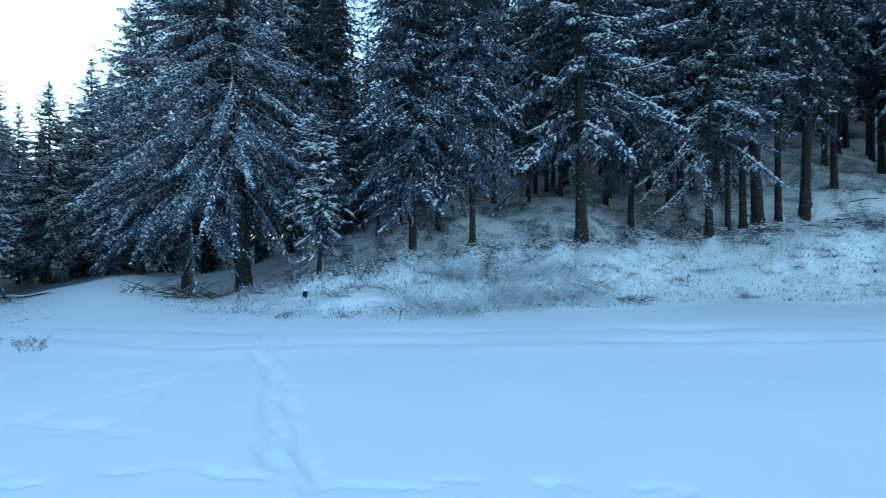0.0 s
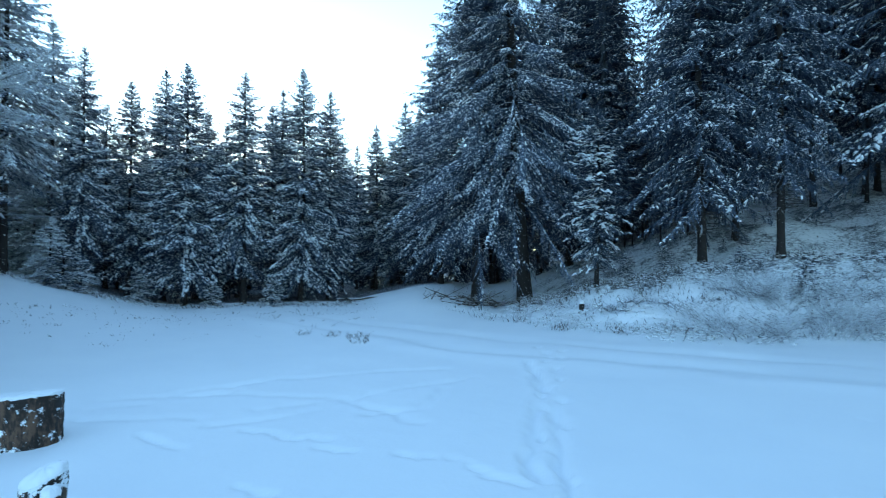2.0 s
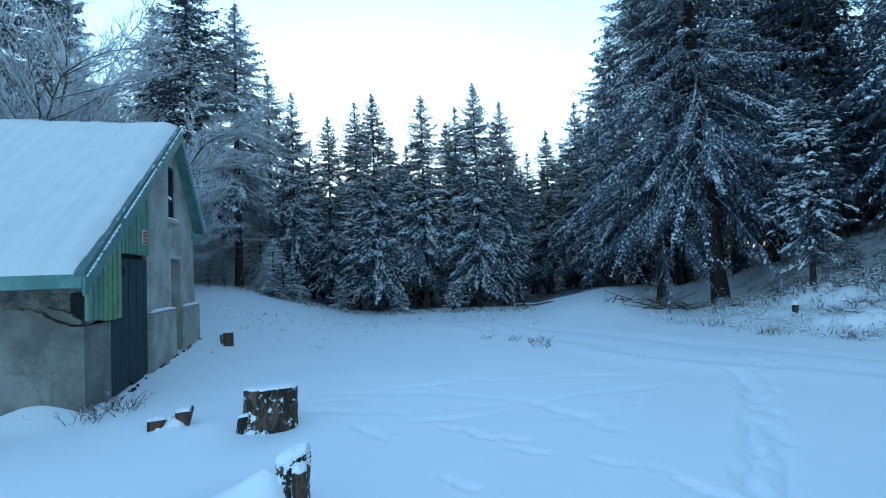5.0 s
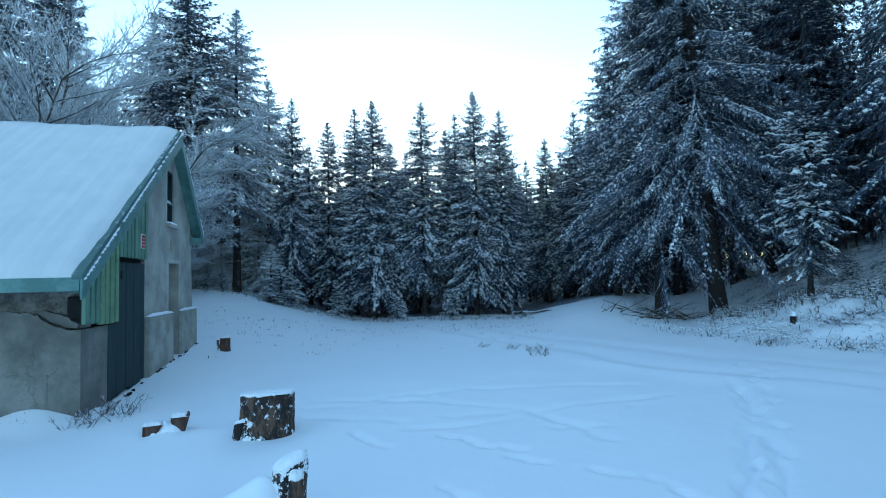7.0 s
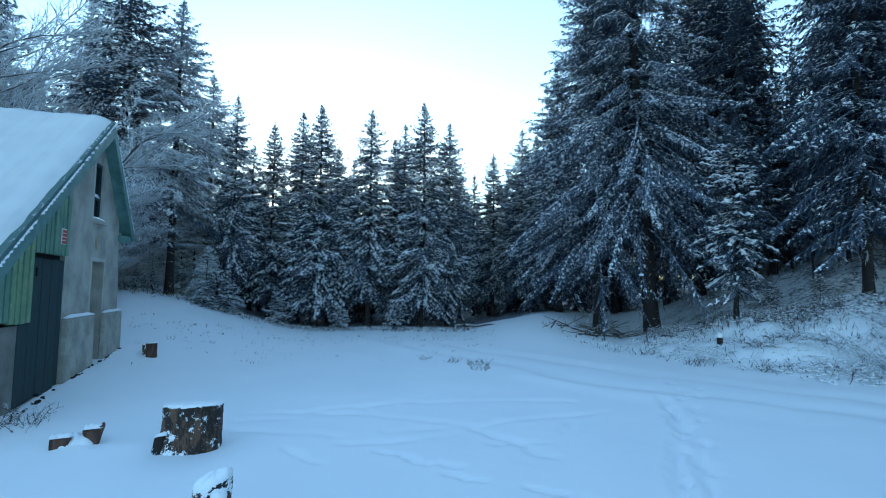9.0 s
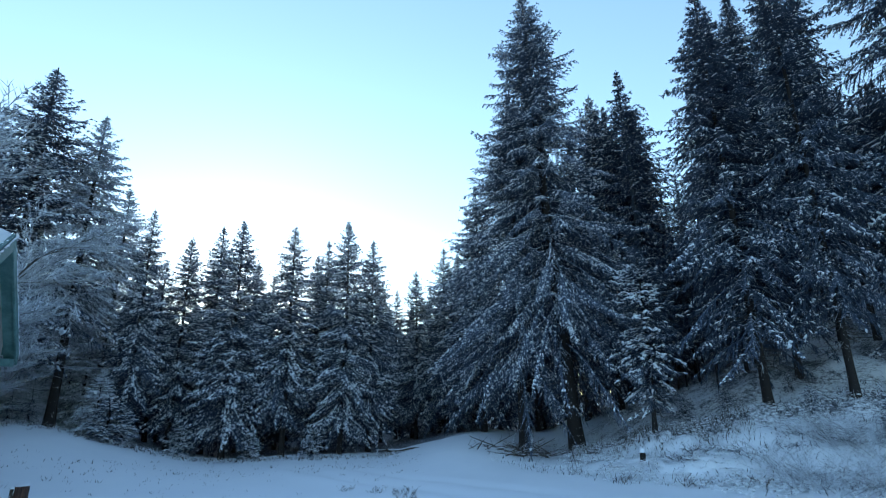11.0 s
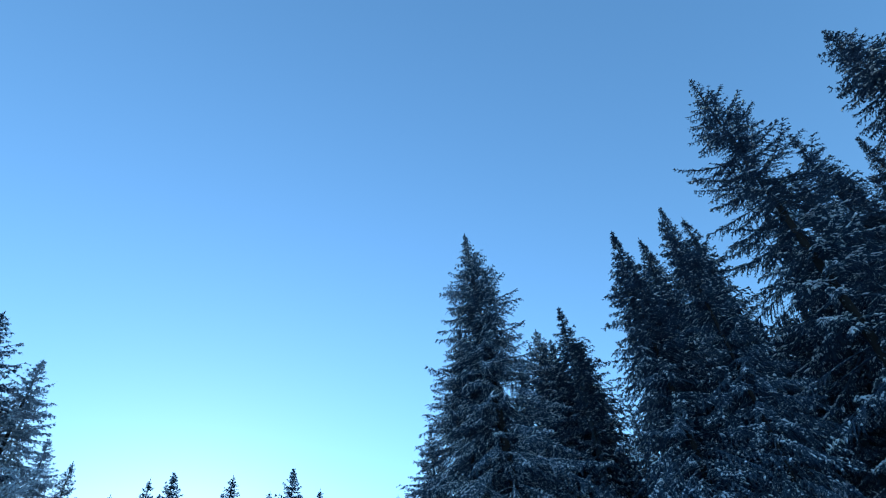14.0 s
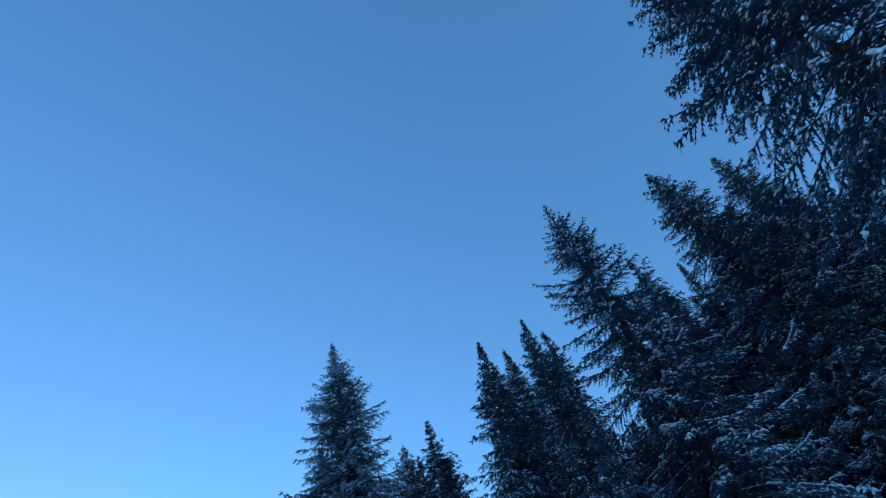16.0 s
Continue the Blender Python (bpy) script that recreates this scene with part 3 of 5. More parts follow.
    fall = -hang * rng.uniform(0.05, 1.6, len(s)) * (1 - 0.7 * q[ti])
    d = unit(t * rng.uniform(0.55, 0.95, (len(s), 1)) + side * (flip * rng.uniform(0.55, 0.95, len(s)))[:, None] + np.array([0, 0, 1.0]) * fall[:, None])
    tips = p + d * ll[:, None]
    tips[:, 2] -= 0.10 * ll
    wood_rows.append(thorns(p, tips, (0.010 + 0.016 * ll) * grain))
    # sprays of needles along boughs and twigs
    m = np.maximum(2, (ll / (0.062 * grain)).astype(int))
    li = np.repeat(np.arange(len(ll)), m)
    c = (np.concatenate([np.arange(v) for v in m]) + rng.uniform(0.2, 1.0, len(li))) / m[li]
    g = p[li] + (tips - p)[li] * c[:, None]
    dirs, near_tip, sm = d[li], 1 - 0.35 * c, small[ti][li]
    m = np.maximum(2, (L / (0.09 * grain)).astype(int))
    ai = np.repeat(np.arange(len(L)), m)
    sa_ = np.clip((np.concatenate([np.arange(v) for v in m]) + 0.5) / m[ai], 0.08, 1)
    keep = sa_ > first[ai] * 0.8
    ai, sa_ = ai[keep], sa_[keep]
    ga = axis(ai, sa_)
    g = np.vstack([g, ga])
    dirs = np.vstack([dirs, unit(axis(ai, sa_ + 0.03) - ga)])
    near_tip = np.append(near_tip, np.ones(len(ga)))
    sm = np.append(sm, small[ai])
    leaves = []
    every = g, dirs, sm, near_tip
    for way in (-1.0, 1.0, 0.0):
        g, dirs, sm, near_tip = every if way else [e[::2] for e in every]
        sd = np.stack([-dirs[:, 1], dirs[:, 0], 0 * sm], 1)
        if way:
            dd = unit(dirs * rng.uniform(0.45, 1.0, (len(g), 1)) + sd * (way * rng.uniform(0.4, 0.8, len(g)))[:, None] + np.array([0, 0, 1.0]) * rng.uniform(-0.55, 0.25, (len(g), 1)))
        else:
            dd = unit(dirs * rng.uniform(0.3, 0.9, (len(g), 1)) + sd * rng.normal(0, 0.25, (len(g), 1)) + np.array([0, 0, -1.0]) * rng.uniform(0.3, 1.0, (len(g), 1)) * (0.4 + hang))
        tip = g + dd * (rng.uniform(0.07, 0.14, len(g)) * grain ** 0.8 * (0.55 + 0.45 * sm) * near_tip)[:, None]
        ahead = dirs * (0.024 * grain * sm)[:, None]
        leaves.append(np.stack([g - ahead, g + ahead, tip] if way >= 0 else [g + ahead, g - ahead, tip], 1).reshape(-1, 3))
    lv = np.vstack(leaves)
    # snow in broken pads along the tops of twigs and boughs
    snow_rows = []
    if snow:
        for i_, along, pos, way, amount, wide in ((ti, s, p * 0.45 + tips * 0.55, d, 0.80, 0.036), (ai, sa_, ga, unit(axis(ai, sa_ + 0.03) - ga), 0.55, 0.042)):
            field = value_noise(pos[:, 0] / 0.55 + pos[:, 2] * 0.8, pos[:, 1] / 0.55 - pos[:, 2] * 1.1, seed) + 0.5
            on = rng.random(len(pos)) < np.clip(1.35 * snow * amount * laden[i_] * (0.45 + 0.75 * along) * (1 - patch + 2 * patch * smooth_step(0.3, 0.7, field)), 0, 0.96)
            c_, w_ = pos[on], way[on]
            big_ = rng.uniform(0.6, 1.5, len(c_)) * clump * (0.5 + 0.5 * small[i_[on]]) * grain ** 0.75
            c_ = c_ + np.array([0, 0, 0.016]) * big_[:, None]
            snow_rows.append(lumps(rng, c_, w_ + rng.normal(0, 0.45, w_.shape) * [1, 1, 0.3], 0.048 * big_ * rng.uniform(0.7, 1.5, len(c_)), wide * big_ * 0.85, 0.018 * big_))
    # ragged foliage cones close to the trunk, darkened to stand for the crown's shade
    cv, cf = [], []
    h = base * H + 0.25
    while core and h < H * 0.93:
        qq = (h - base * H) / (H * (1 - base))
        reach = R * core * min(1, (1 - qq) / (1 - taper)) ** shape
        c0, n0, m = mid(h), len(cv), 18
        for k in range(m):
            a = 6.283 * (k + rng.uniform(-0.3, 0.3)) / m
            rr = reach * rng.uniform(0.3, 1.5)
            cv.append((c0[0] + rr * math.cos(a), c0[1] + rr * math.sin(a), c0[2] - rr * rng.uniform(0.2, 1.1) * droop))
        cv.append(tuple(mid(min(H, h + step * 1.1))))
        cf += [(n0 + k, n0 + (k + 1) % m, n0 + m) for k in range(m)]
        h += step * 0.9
    # leader
    u = 1 - 0.07 * rng.random(40) ** 0.8
    pl, a = mid(H * u), rng.uniform(0, 6.283, 40)
    far_ = (0.04 + 0.12 * H * (1 - u)) * grain ** 0.3
    wood_rows.append(thorns(pl, pl + np.stack([np.cos(a) * far_, np.sin(a) * far_, rng.uniform(0.3, 0.9, 40) * far_ + 0.04], 1), (0.008 + 0.05 * (1 - u)) * grain ** 0.5))
    wood_rows.append(thorns(mid([H * 0.93]), mid([H]) + [[0, 0, 0.12]], [0.025]))
    # bare snags under the crown and on the trunk
    snag = []
    for _ in range(dead):
        hh = rng.uniform(max(0.06, base * 0.5), max(base * 1.5, 0.14)) * H
        a, n_l = rng.uniform(0, 6.283), rng.uniform(0.3, snags)
        o, dv = Vector(mid(hh)), Vector((math.cos(a), math.sin(a), rng.uniform(-0.45, 0.1)))
        snag.append((o, o + dv * n_l, 0.013, 0.004))
        for f in (-1, 1):
            snag.append((o + dv * n_l * 0.55, o + dv * n_l * 0.8 + Vector((-dv.y, dv.x, -0.1)) * f * 0.25 * n_l, 0.007, 0.003))
    r0 = trunk_r or 0.009 * H + 0.02
    rings, tv, tf = 16, [], []
    for i in range(rings + 1):
        qq = (i / rings) ** 1.8
        c0 = mid(qq * H)
        rr = r0 * (1 - qq) ** 0.8 + 0.012 + (0.35 * r0 * math.exp(-qq * H / 0.3))
        for k in range(10):
            a = 6.283 * k / 10
            w = rr * (1 + 0.10 * math.sin(3 * a + seed) * math.exp(-qq * 6) + rng.uniform(-0.04, 0.04))
            tv.append((c0[0] + w * math.cos(a), c0[1] + w * math.sin(a), c0[2] - (0.4 if i == 0 else 0)))
    for i in range(rings):
        for k in range(10):
            tf.append((i * 10 + k, i * 10 + (k + 1) % 10, (i + 1) * 10 + (k + 1) % 10, (i + 1) * 10 + k))
    tree = tagged(new("spruce_tree"), label, "tree")
    part("trunk", tv, tf, M_BARK, tree, smooth=True)
    wood_rows.append((lv, np.arange(len(lv)).reshape(-1, 3)))
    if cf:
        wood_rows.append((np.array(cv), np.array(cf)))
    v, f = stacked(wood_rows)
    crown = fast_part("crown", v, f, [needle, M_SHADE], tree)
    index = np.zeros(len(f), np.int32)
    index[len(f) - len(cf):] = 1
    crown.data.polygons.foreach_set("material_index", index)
    if snow_rows:
        tagged(fast_part("snow_load", *stacked(snow_rows), [M_SNOW], tree, "pads of fresh snow on the boughs", True), kind="stuff")
    if snag:
        tagged(part("dead_wood", *rods(snag, 3), frost or M_DEAD, tree, "bare dead lower twigs"), kind="stuff")
    HEIGHT[tree] = H
    return tree


def stacked(rows):
    """Several vertex and triangle arrays as one."""
    shift = np.cumsum([0] + [len(v) for v, _ in rows[:-1]])
    return np.vstack([v for v, _ in rows]), np.vstack([f + o for (_, f), o in zip(rows, shift)])


def fast_part(name, verts, tris, mats, parent, label="", smooth=False):
    me = bpy.data.meshes.new(name)
    me.vertices.add(len(verts))
    me.vertices.foreach_set("co", np.asarray(verts, np.float32).ravel())
    me.loops.add(3 * len(tris))
    me.loops.foreach_set("vertex_index", np.asarray(tris, np.int32).ravel())
    me.polygons.add(len(tris))
    me.polygons.foreach_set("loop_start", 3 * np.arange(len(tris), dtype=np.int32))
    for m in mats:
        me.materials.append(m)
    me.update(calc_edges=True)
    me.polygons.foreach_set("use_smooth", np.full(len(tris), smooth))
    ob = new(name, me)
    ob.parent = parent
    return tagged(ob, label)


def stand(tree, az, dist, top_el, turn, wide=1.0, lean_x=0.0, lean_y=0.0, label="", group="", dz=0.0):
    """Put a copy of a tree so that its top is seen top_el degrees up from the eye."""
    x, y, z = place(az, dist, dz)
    high = EYE + dist * math.tan(radians(top_el + 0.4)) - z
    k = high / HEIGHT[tree]
    m = pose(x, y, z, lean_x, lean_y, 0) @ pose(0, 0, 0, 0, 0, turn) @ Matrix.Diagonal((k * wide, k * wide, k, 1))
    if tree in USED:
        ob = copy_thing(tree, m @ Matrix.Diagonal((1 / tree.scale[0], 1 / tree.scale[1], 1 / tree.scale[2], 1)))
    else:
        tree.matrix_basis = m
        ob = tree
    USED.add(tree)
    return tagged(ob, label, group=group)


# the wood's models
EDGE_LABEL = "snow-dusted green spruce at the meadow's edge"
WOOD_LABEL = "tall dark spruce with bare lower trunk on the slope"
FAR_LABEL = "slim spruce deep in the snowy wood"
big = spruce(11, 20.0, 3.85, 0.185, M_NEEDLE, "large old spruce with drooping snow-laden boughs", step=0.40, spread=6.5, snow=0.52, droop=1.45, hang=1.0, dead=40, trunk_r=0.24, shape=0.84, gap=0.22, deep=2.3, clump=1.0, taper=0.22, low=0.75)
big_b = spruce(12, 17.0, 4.0, 0.215, M_NEEDLE, "old spruce with drooping snowy boughs beside a larger one", step=0.42, spread=6.5, snow=0.45, droop=1.35, hang=0.9, dead=40, grain=1.1, trunk_r=0.2, shape=0.82, gap=0.15, deep=2.2, taper=0.2, low=0.85)
young = spruce(13, 8.5, 1.75, 0.15, M_NEEDLE_DARK, "small spruce thickly laden with fresh snow", step=0.34, spread=7, snow=0.62, droop=1.15, hang=0.7, dead=30, shape=0.60, clump=1.8, gap=0.22, patch=0.95, taper=0.50, low=0.50)
edge = [spruce(20 + i, 12.0, r, b, M_NEEDLE_DARK, EDGE_LABEL, step=0.33, spread=6.5, snow=sn, droop=dr, hang=0.9, dead=34, shape=sh, gap=0.10, grain=1.1, taper=0.2, low=lo, clump=1.2)
        for i, (r, b, sn, dr, sh, lo) in enumerate([(2.2, 0.13, 0.72, 1.15, 0.62, 0.75), (1.9, 0.16, 0.62, 1.2, 0.60, 0.6), (2.4, 0.12, 0.76, 1.1, 0.66, 0.8), (2.0, 0.14, 0.62, 1.0, 0.62, 0.7)])]
tall = [spruce(30 + i, 20.0, r, b, M_NEEDLE_DARK, WOOD_LABEL, step=0.46, spread=6, snow=0.30, droop=1.4, hang=1.2, dead=150, grain=1.45, trunk_r=0.13, shape=0.98, gap=0.20, deep=1.8, taper=0.3, low=0.7, patch=0.8, clump=1.05, fade=0.7)
        for i, (r, b) in enumerate([(2.95, 0.14), (3.25, 0.15), (2.85, 0.17)])]
snowy = spruce(35, 20.0, 3.8, 0.16, M_NEEDLE_DARK, "tall spruce with long snow-laden boughs hanging over the bank", step=0.62, spread=5.5, snow=1.1, droop=0.85, hang=0.6, dead=90, grain=1.15, trunk_r=0.20, shape=0.72, clump=1.35, gap=0.25, deep=2.4, patch=0.7, taper=0.2, low=0.95, fade=1.7)
tall.append(snowy)
tall.append(spruce(36, 20.0, 3.2, 0.38, M_NEEDLE_DARK, "tall spruce with a long bare trunk below a dark crown", step=0.5, spread=6, snow=0.5, droop=1.2, hang=0.8, dead=110, grain=1.45, trunk_r=0.185, shape=0.72, deep=2.0, patch=0.7, fade=0.9))
tall.append(spruce(37, 20.0, 4.6, 0.18, M_NEEDLE_DARK, "tall spruce whose long lower boughs sweep down under snow", step=0.66, spread=5, snow=1.0, droop=1.1, hang=0.7, dead=130, grain=1.2, trunk_r=0.20, shape=0.78, clump=1.3, gap=0.3, deep=2.4, patch=0.75, low=0.95, fade=1.6))
sapling = spruce(66, 1.5, 0.5, 0.06, M_NEEDLE, "knee-high spruce sapling dusted with snow", step=0.15, spread=5, snow=0.6, droop=0.7, dead=0, grain=0.8, trunk_r=0.02, shape=0.7)
far = [spruce(40 + i, 16.0, r, b, M_NEEDLE_DARK, FAR_LABEL, step=0.85, spread=5, snow=0.35, droop=1.2, hang=0.8, dead=14, grain=2.9, shape=0.70, core=0.22)
       for i, (r, b) in enumerate([(2.2, 0.24), (1.9, 0.18), (2.4, 0.32)])]
pole = [spruce(70 + i, 20.0, 2.1, b, M_NEEDLE_DARK, "slender spruce with a long bare trunk on the slope", step=0.75, spread=5, snow=0.3, droop=1.3, hang=0.9, dead=60, grain=2.3, trunk_r=0.13, shape=0.6, core=0.2)
        for i, b in enumerate((0.26, 0.20))]
screen = [spruce(50 + i, 12.0, r, 0.07, M_NEEDLE_DARK, "densely branched spruce of the second row", step=0.62, spread=5, snow=0.45, droop=1.15, hang=0.7, dead=10, grain=2.7, shape=0.74, core=0.28)
          for i, r in enumerate((2.3, 2.0))]
rear = spruce(60, 16.0, 3.2, 0.10, M_NEEDLE_DARK, "coarse spruce for the far wood and the added unseen trees behind", step=1.0, spread=5, snow=0.3, dead=6, grain=4.5, shape=0.75, core=0.7)

# the large spruce and its neighbours
stand(big, 20.4, 19.6, 42.9, 40, lean_y=-2.6)
stand(big_b, 25.6, 21.0, 32.5, 200)
stand(young, 13.1, 17.2, 15.6, 0)
stand(tall[2], 8.0, 24.5, 22.0, 70, 0.8)
stand(edge[3], 16.0, 25.0, 31.2, 70, 0.95)
stand(tall[0], 12.6, 24.0, 32.9, 110, 1.35)
rimed = spruce(65, 12.0, 2.2, 0.32, M_NEEDLE_RIME, "tall spruce grey with rime behind the hut", step=0.36, spread=6, snow=0.75, droop=1.1, hang=0.7, dead=130, shape=0.78, snags=2.3, frost=M_RIME)
thicket = spruce(67, 4.0, 1.25, 0.04, M_NEEDLE_RIME, "small rimed spruce in the thicket behind the hut", step=0.27, spread=6, snow=1.4, droop=1.1, hang=0.7, dead=0, grain=1.2, trunk_r=0.05, shape=0.7, clump=1.3)
stand(edge[0], 29.5, 26.0, 23.0, 15, 1.0)

# the row across the end of the meadow
ROW = "spruces along the far edge of the meadow"
for n, az, dist, el, turn, wide in [
        (1, 63.5, 23.0, 18.5, 10, 0.80), (3, 59.8, 24.5, 16.3, 60, 0.95), (0, 56.9, 26.0, 17.7, 140, 0.9), (2, 55.1, 23.0, 18.4, 210, 1.0), (3, 53.2, 26.5, 14.5, 20, 1.0),
        (1, 49.7, 23.2, 18.4, 300, 1.05), (3, 47.2, 27.0, 15.6, 35, 1.0), (0, 46.0, 25.0, 17.2, 80, 0.85), (2, 44.1, 23.4, 19.2, 155, 0.90), (0, 41.3, 24.5, 17.4, 265, 0.92),
        (1, 38.5, 33.0, 12.1, 120, 0.9), (3, 36.5, 29.0, 14.2, 330, 0.95), (0, 33.3, 28.5, 16.6, 45, 0.95), (2, 31.9, 31.0, 15.9, 95, 0.85), (3, 40.0, 31.0, 12.0, 200, 0.9),
        (1, 61.6, 28.0, 14.0, 220, 1.0), (2, 51.5, 29.0, 13.0, 280, 1.0), (0, 34.9, 34.0, 12.6, 175, 0.9)]:
    stand(edge[n], az, dist, el, turn, wide, group=ROW)

# tall spruces behind the hut
SIDE = "tall spruces behind the hut"
for n, az, dist, el, turn, wide in [(1, 73.6, 22.0, 28.8, 60, 1.2), (9, 68.8, 22.5, 25.8, 150, 1.15), (9, 76.2, 27.0, 24.6, 10, 1.0), (9, 66.0, 25.5, 20.0, 250, 1.1),
                                    (1, 80.0, 27.0, 17.0, 320, 0.9), (2, 84.0, 25.0, 28.0, 20, 1.0), (0, 88.0, 26.0, 27.0, 90, 1.0), (1, 92.0, 25.0, 29.0, 200, 1.0), (2, 97.0, 24.0, 29.0, 200, 1.0)]:
    stand(edge[n] if n != 9 else rimed, az, dist, el, turn, wide, label="tall snow-dusted spruce standing behind the hut" if n != 9 else "", group=SIDE)

for az, dist, el, turn, wide in [(65.4, 22.3, 3.4, 0, 1.2), (70.4, 23.6, 2.4, 160, 1.3), (71.7, 24.2, 5.0, 240, 1.1), (74.6, 24.4, 3.8, 300, 1.2), (66.6, 25.5, 6.6, 30, 1.1),
                                 (68.1, 26.5, 7.2, 120, 1.2), (70.6, 27.0, 8.0, 200, 1.1), (72.6, 27.0, 7.4, 260, 1.1), (75.6, 26.0, 7.0, 340, 1.2), (63.9, 23.4, 1.2, 200, 1.2)]:
    stand(thicket, az, dist, el, turn, wide, group="rimed thicket behind the hut")
for az, dist, el, turn in ((65.0, 21.4, 0.9, 0), (64.2, 21.6, 0.4, 60), (70.1, 22.2, 0.9, 210), (71.8, 22.4, 1.1, 40), (59.0, 22.4, -1.4, 90), (52.4, 22.0, -2.2, 170), (47.0, 22.2, -2.0, 20)):
    stand(sapling, az, dist, el, turn, 1.6, group="spruce saplings at the meadow's edge")

# the wood on the slope
WOOD = "spruces of the wood on the slope"
for n, az, dist, el, turn, wide, ly in [
        (0, 3.2, 17.3, 38.9, 0, 1.25, 0), (1, 0.5, 19.9, 37.4, 120, 1.0, 0), (2, -3.15, 17.6, 39.4, 240, 1.0, 0), (3, -14.5, 19.6, 48.6, 30, 0.88, 0), (0, -19.4, 23.6, 39.5, 80, 0.9, 0),
        (5, -26.5, 22.9, 34.0, 200, 0.95, 0), (4, -30.6, 24.6, 44.2, 310, 0.95, -2.2), (4, -34.1, 27.4, 41.9, 170, 0.85, 1.8), (2, -24.0, 28.0, 36.0, 10, 1.1, 0), (4, -44.5, 23.0, 37.0, 100, 0.8, 0),
        (4, -51.5, 19.0, 56.5, 45, 1.15, 0), (2, 9.6, 27.5, 18.0, 330, 0.8, 0), (0, 11.4, 25.5, 25.0, 220, 0.8, 0), (2, 3.6, 22.5, 33.0, 20, 0.8, 0), (1, -9.0, 25.5, 26.0, 75, 1.2, 0), (2, -17.0, 26.0, 37.0, 145, 0.9, 0)]:
    stand(tall[n], az, dist, el, turn, wide, lean_y=ly, group=WOOD)
for az, dist, el, turn in ((0.3, 16.4, 1.2, 0), (-5.2, 15.6, 0.0, 90), (-11.2, 20.0, 2.6, 200), (-20.8, 24.0, 4.6, 40), (-24.5, 24.5, 5.0, 140), (6.6, 18.6, 1.5, 250), (1.6, 18.8, 2.4, 300), (10.5, 18.5, 0.8, 20)):
    stand(sapling, az, dist, el, turn, 1.1, group="spruce saplings on the bank")
rng = random.Random(5)
DEEP = "slim spruces deep in the wood"
for k in range(76):
    az = -47 + 72 * (k / 75) + rng.uniform(-1.5, 1.5)
    dist = rng.choice([26, 29, 33, 37, 42, 48]) + rng.uniform(-1.5, 1.5)
    if az < -29:
        dist += 12
    top = rng.uniform(26, 33) - (dist - 27) * 0.15 - max(0, az - 5) * 0.25
    stand(far[k % 3], az, dist, min(top, 16) if 5.5 < az < 10.5 else min(top, 25) if -11 < az < -5 or -40 < az < -35.5 else top, rng.uniform(0, 360), rng.uniform(0.85, 1.15), group=DEEP)
for k in range(40):
    az = -44 + 58 * (k / 39) + rng.uniform(-0.8, 0.8)
    dist = rng.uniform(23.5, 34) + (7 if az < -34.5 else 0)
    stand(pole[k % 2], az, dist, 16 if 5 < az < 11 else 26 if -11 < az < -5.5 or -41 < az < -37 else rng.uniform(33, 39) - (dist - 24) * 0.6 - max(0, az) * 0.5, rng.uniform(0, 360), rng.uniform(0.8, 1.1), lean_y=rng.uniform(-1.5, 1.5), group="slender spruces on the slope")
for k in range(16):
    az = 1.5 + 11 * (k / 15) + rng.uniform(-0.4, 0.4)
    stand(pole[k % 2], az, rng.uniform(21, 28), rng.uniform(13, 17) if 5.2 < az < 10.8 else rng.uniform(24, 30), rng.uniform(0, 360), rng.uniform(0.8, 1.05), group="slender spruces on the slope")
# extra poles, mostly out of view, added to darken the slope
for k in range(14):
    az = -51 + 16 * (k / 13) + rng.uniform(-0.6, 0.6)
    stand(pole[k % 2], az, rng.uniform(30, 38), rng.uniform(30, 36), rng.uniform(0, 360), rng.uniform(1.0, 1.3), group="slender spruces on the slope")
BACK = "spruces of the second row round the meadow"
for k in range(60):
    az = 10 + 88 * (k / 59) + rng.uniform(-0.8, 0.8)
    dist = (27.5, 31.0, 35.0)[k % 3] + rng.uniform(-1.2, 1.2) + (4 if 35 < az < 41 else 0)
    stand(screen[k % 2], az, dist, rng.uniform(8.5, 12.0) + max(0, az - 66) * 0.3 + max(0, 24 - az) * 0.4, rng.uniform(0, 360), rng.uniform(0.95, 1.25), group=BACK)
for k in range(20):
    az = 24 + 60 * (k / 19) + rng.uniform(-1, 1)
    stand(screen[k % 2] if az < 32 else far[k % 3], az, rng.uniform(39, 46), rng.uniform(8.0, 11.5) + max(0, az - 66) * 0.25, rng.uniform(0, 360), rng.uniform(1.0, 1.3), group=DEEP)
for k in range(14):
    az = 1 + 14 * (k / 13)
    stand(screen[k % 2], az, rng.uniform(37, 45), rng.uniform(13, 16.5), rng.uniform(0, 360), rng.uniform(1.1, 1.4), group=BACK)
for k in range(18):
    az = -50 + 24 * (k / 17) + rng.uniform(-1, 1)
    stand(far[k % 3], az, rng.uniform(38, 46), rng.uniform(27, 33), rng.uniform(0, 360), rng.uniform(1.0, 1.3), group=DEEP)
for k in range(20):
    az = 40 + 58 * (k / 19) + rng.uniform(-0.8, 0.8)
    stand(rear, az, rng.uniform(50, 60), rng.uniform(7.0, 9.5), rng.uniform(0, 360), rng.uniform(1.2, 1.5), label="spruce far back in the wood", group=DEEP)
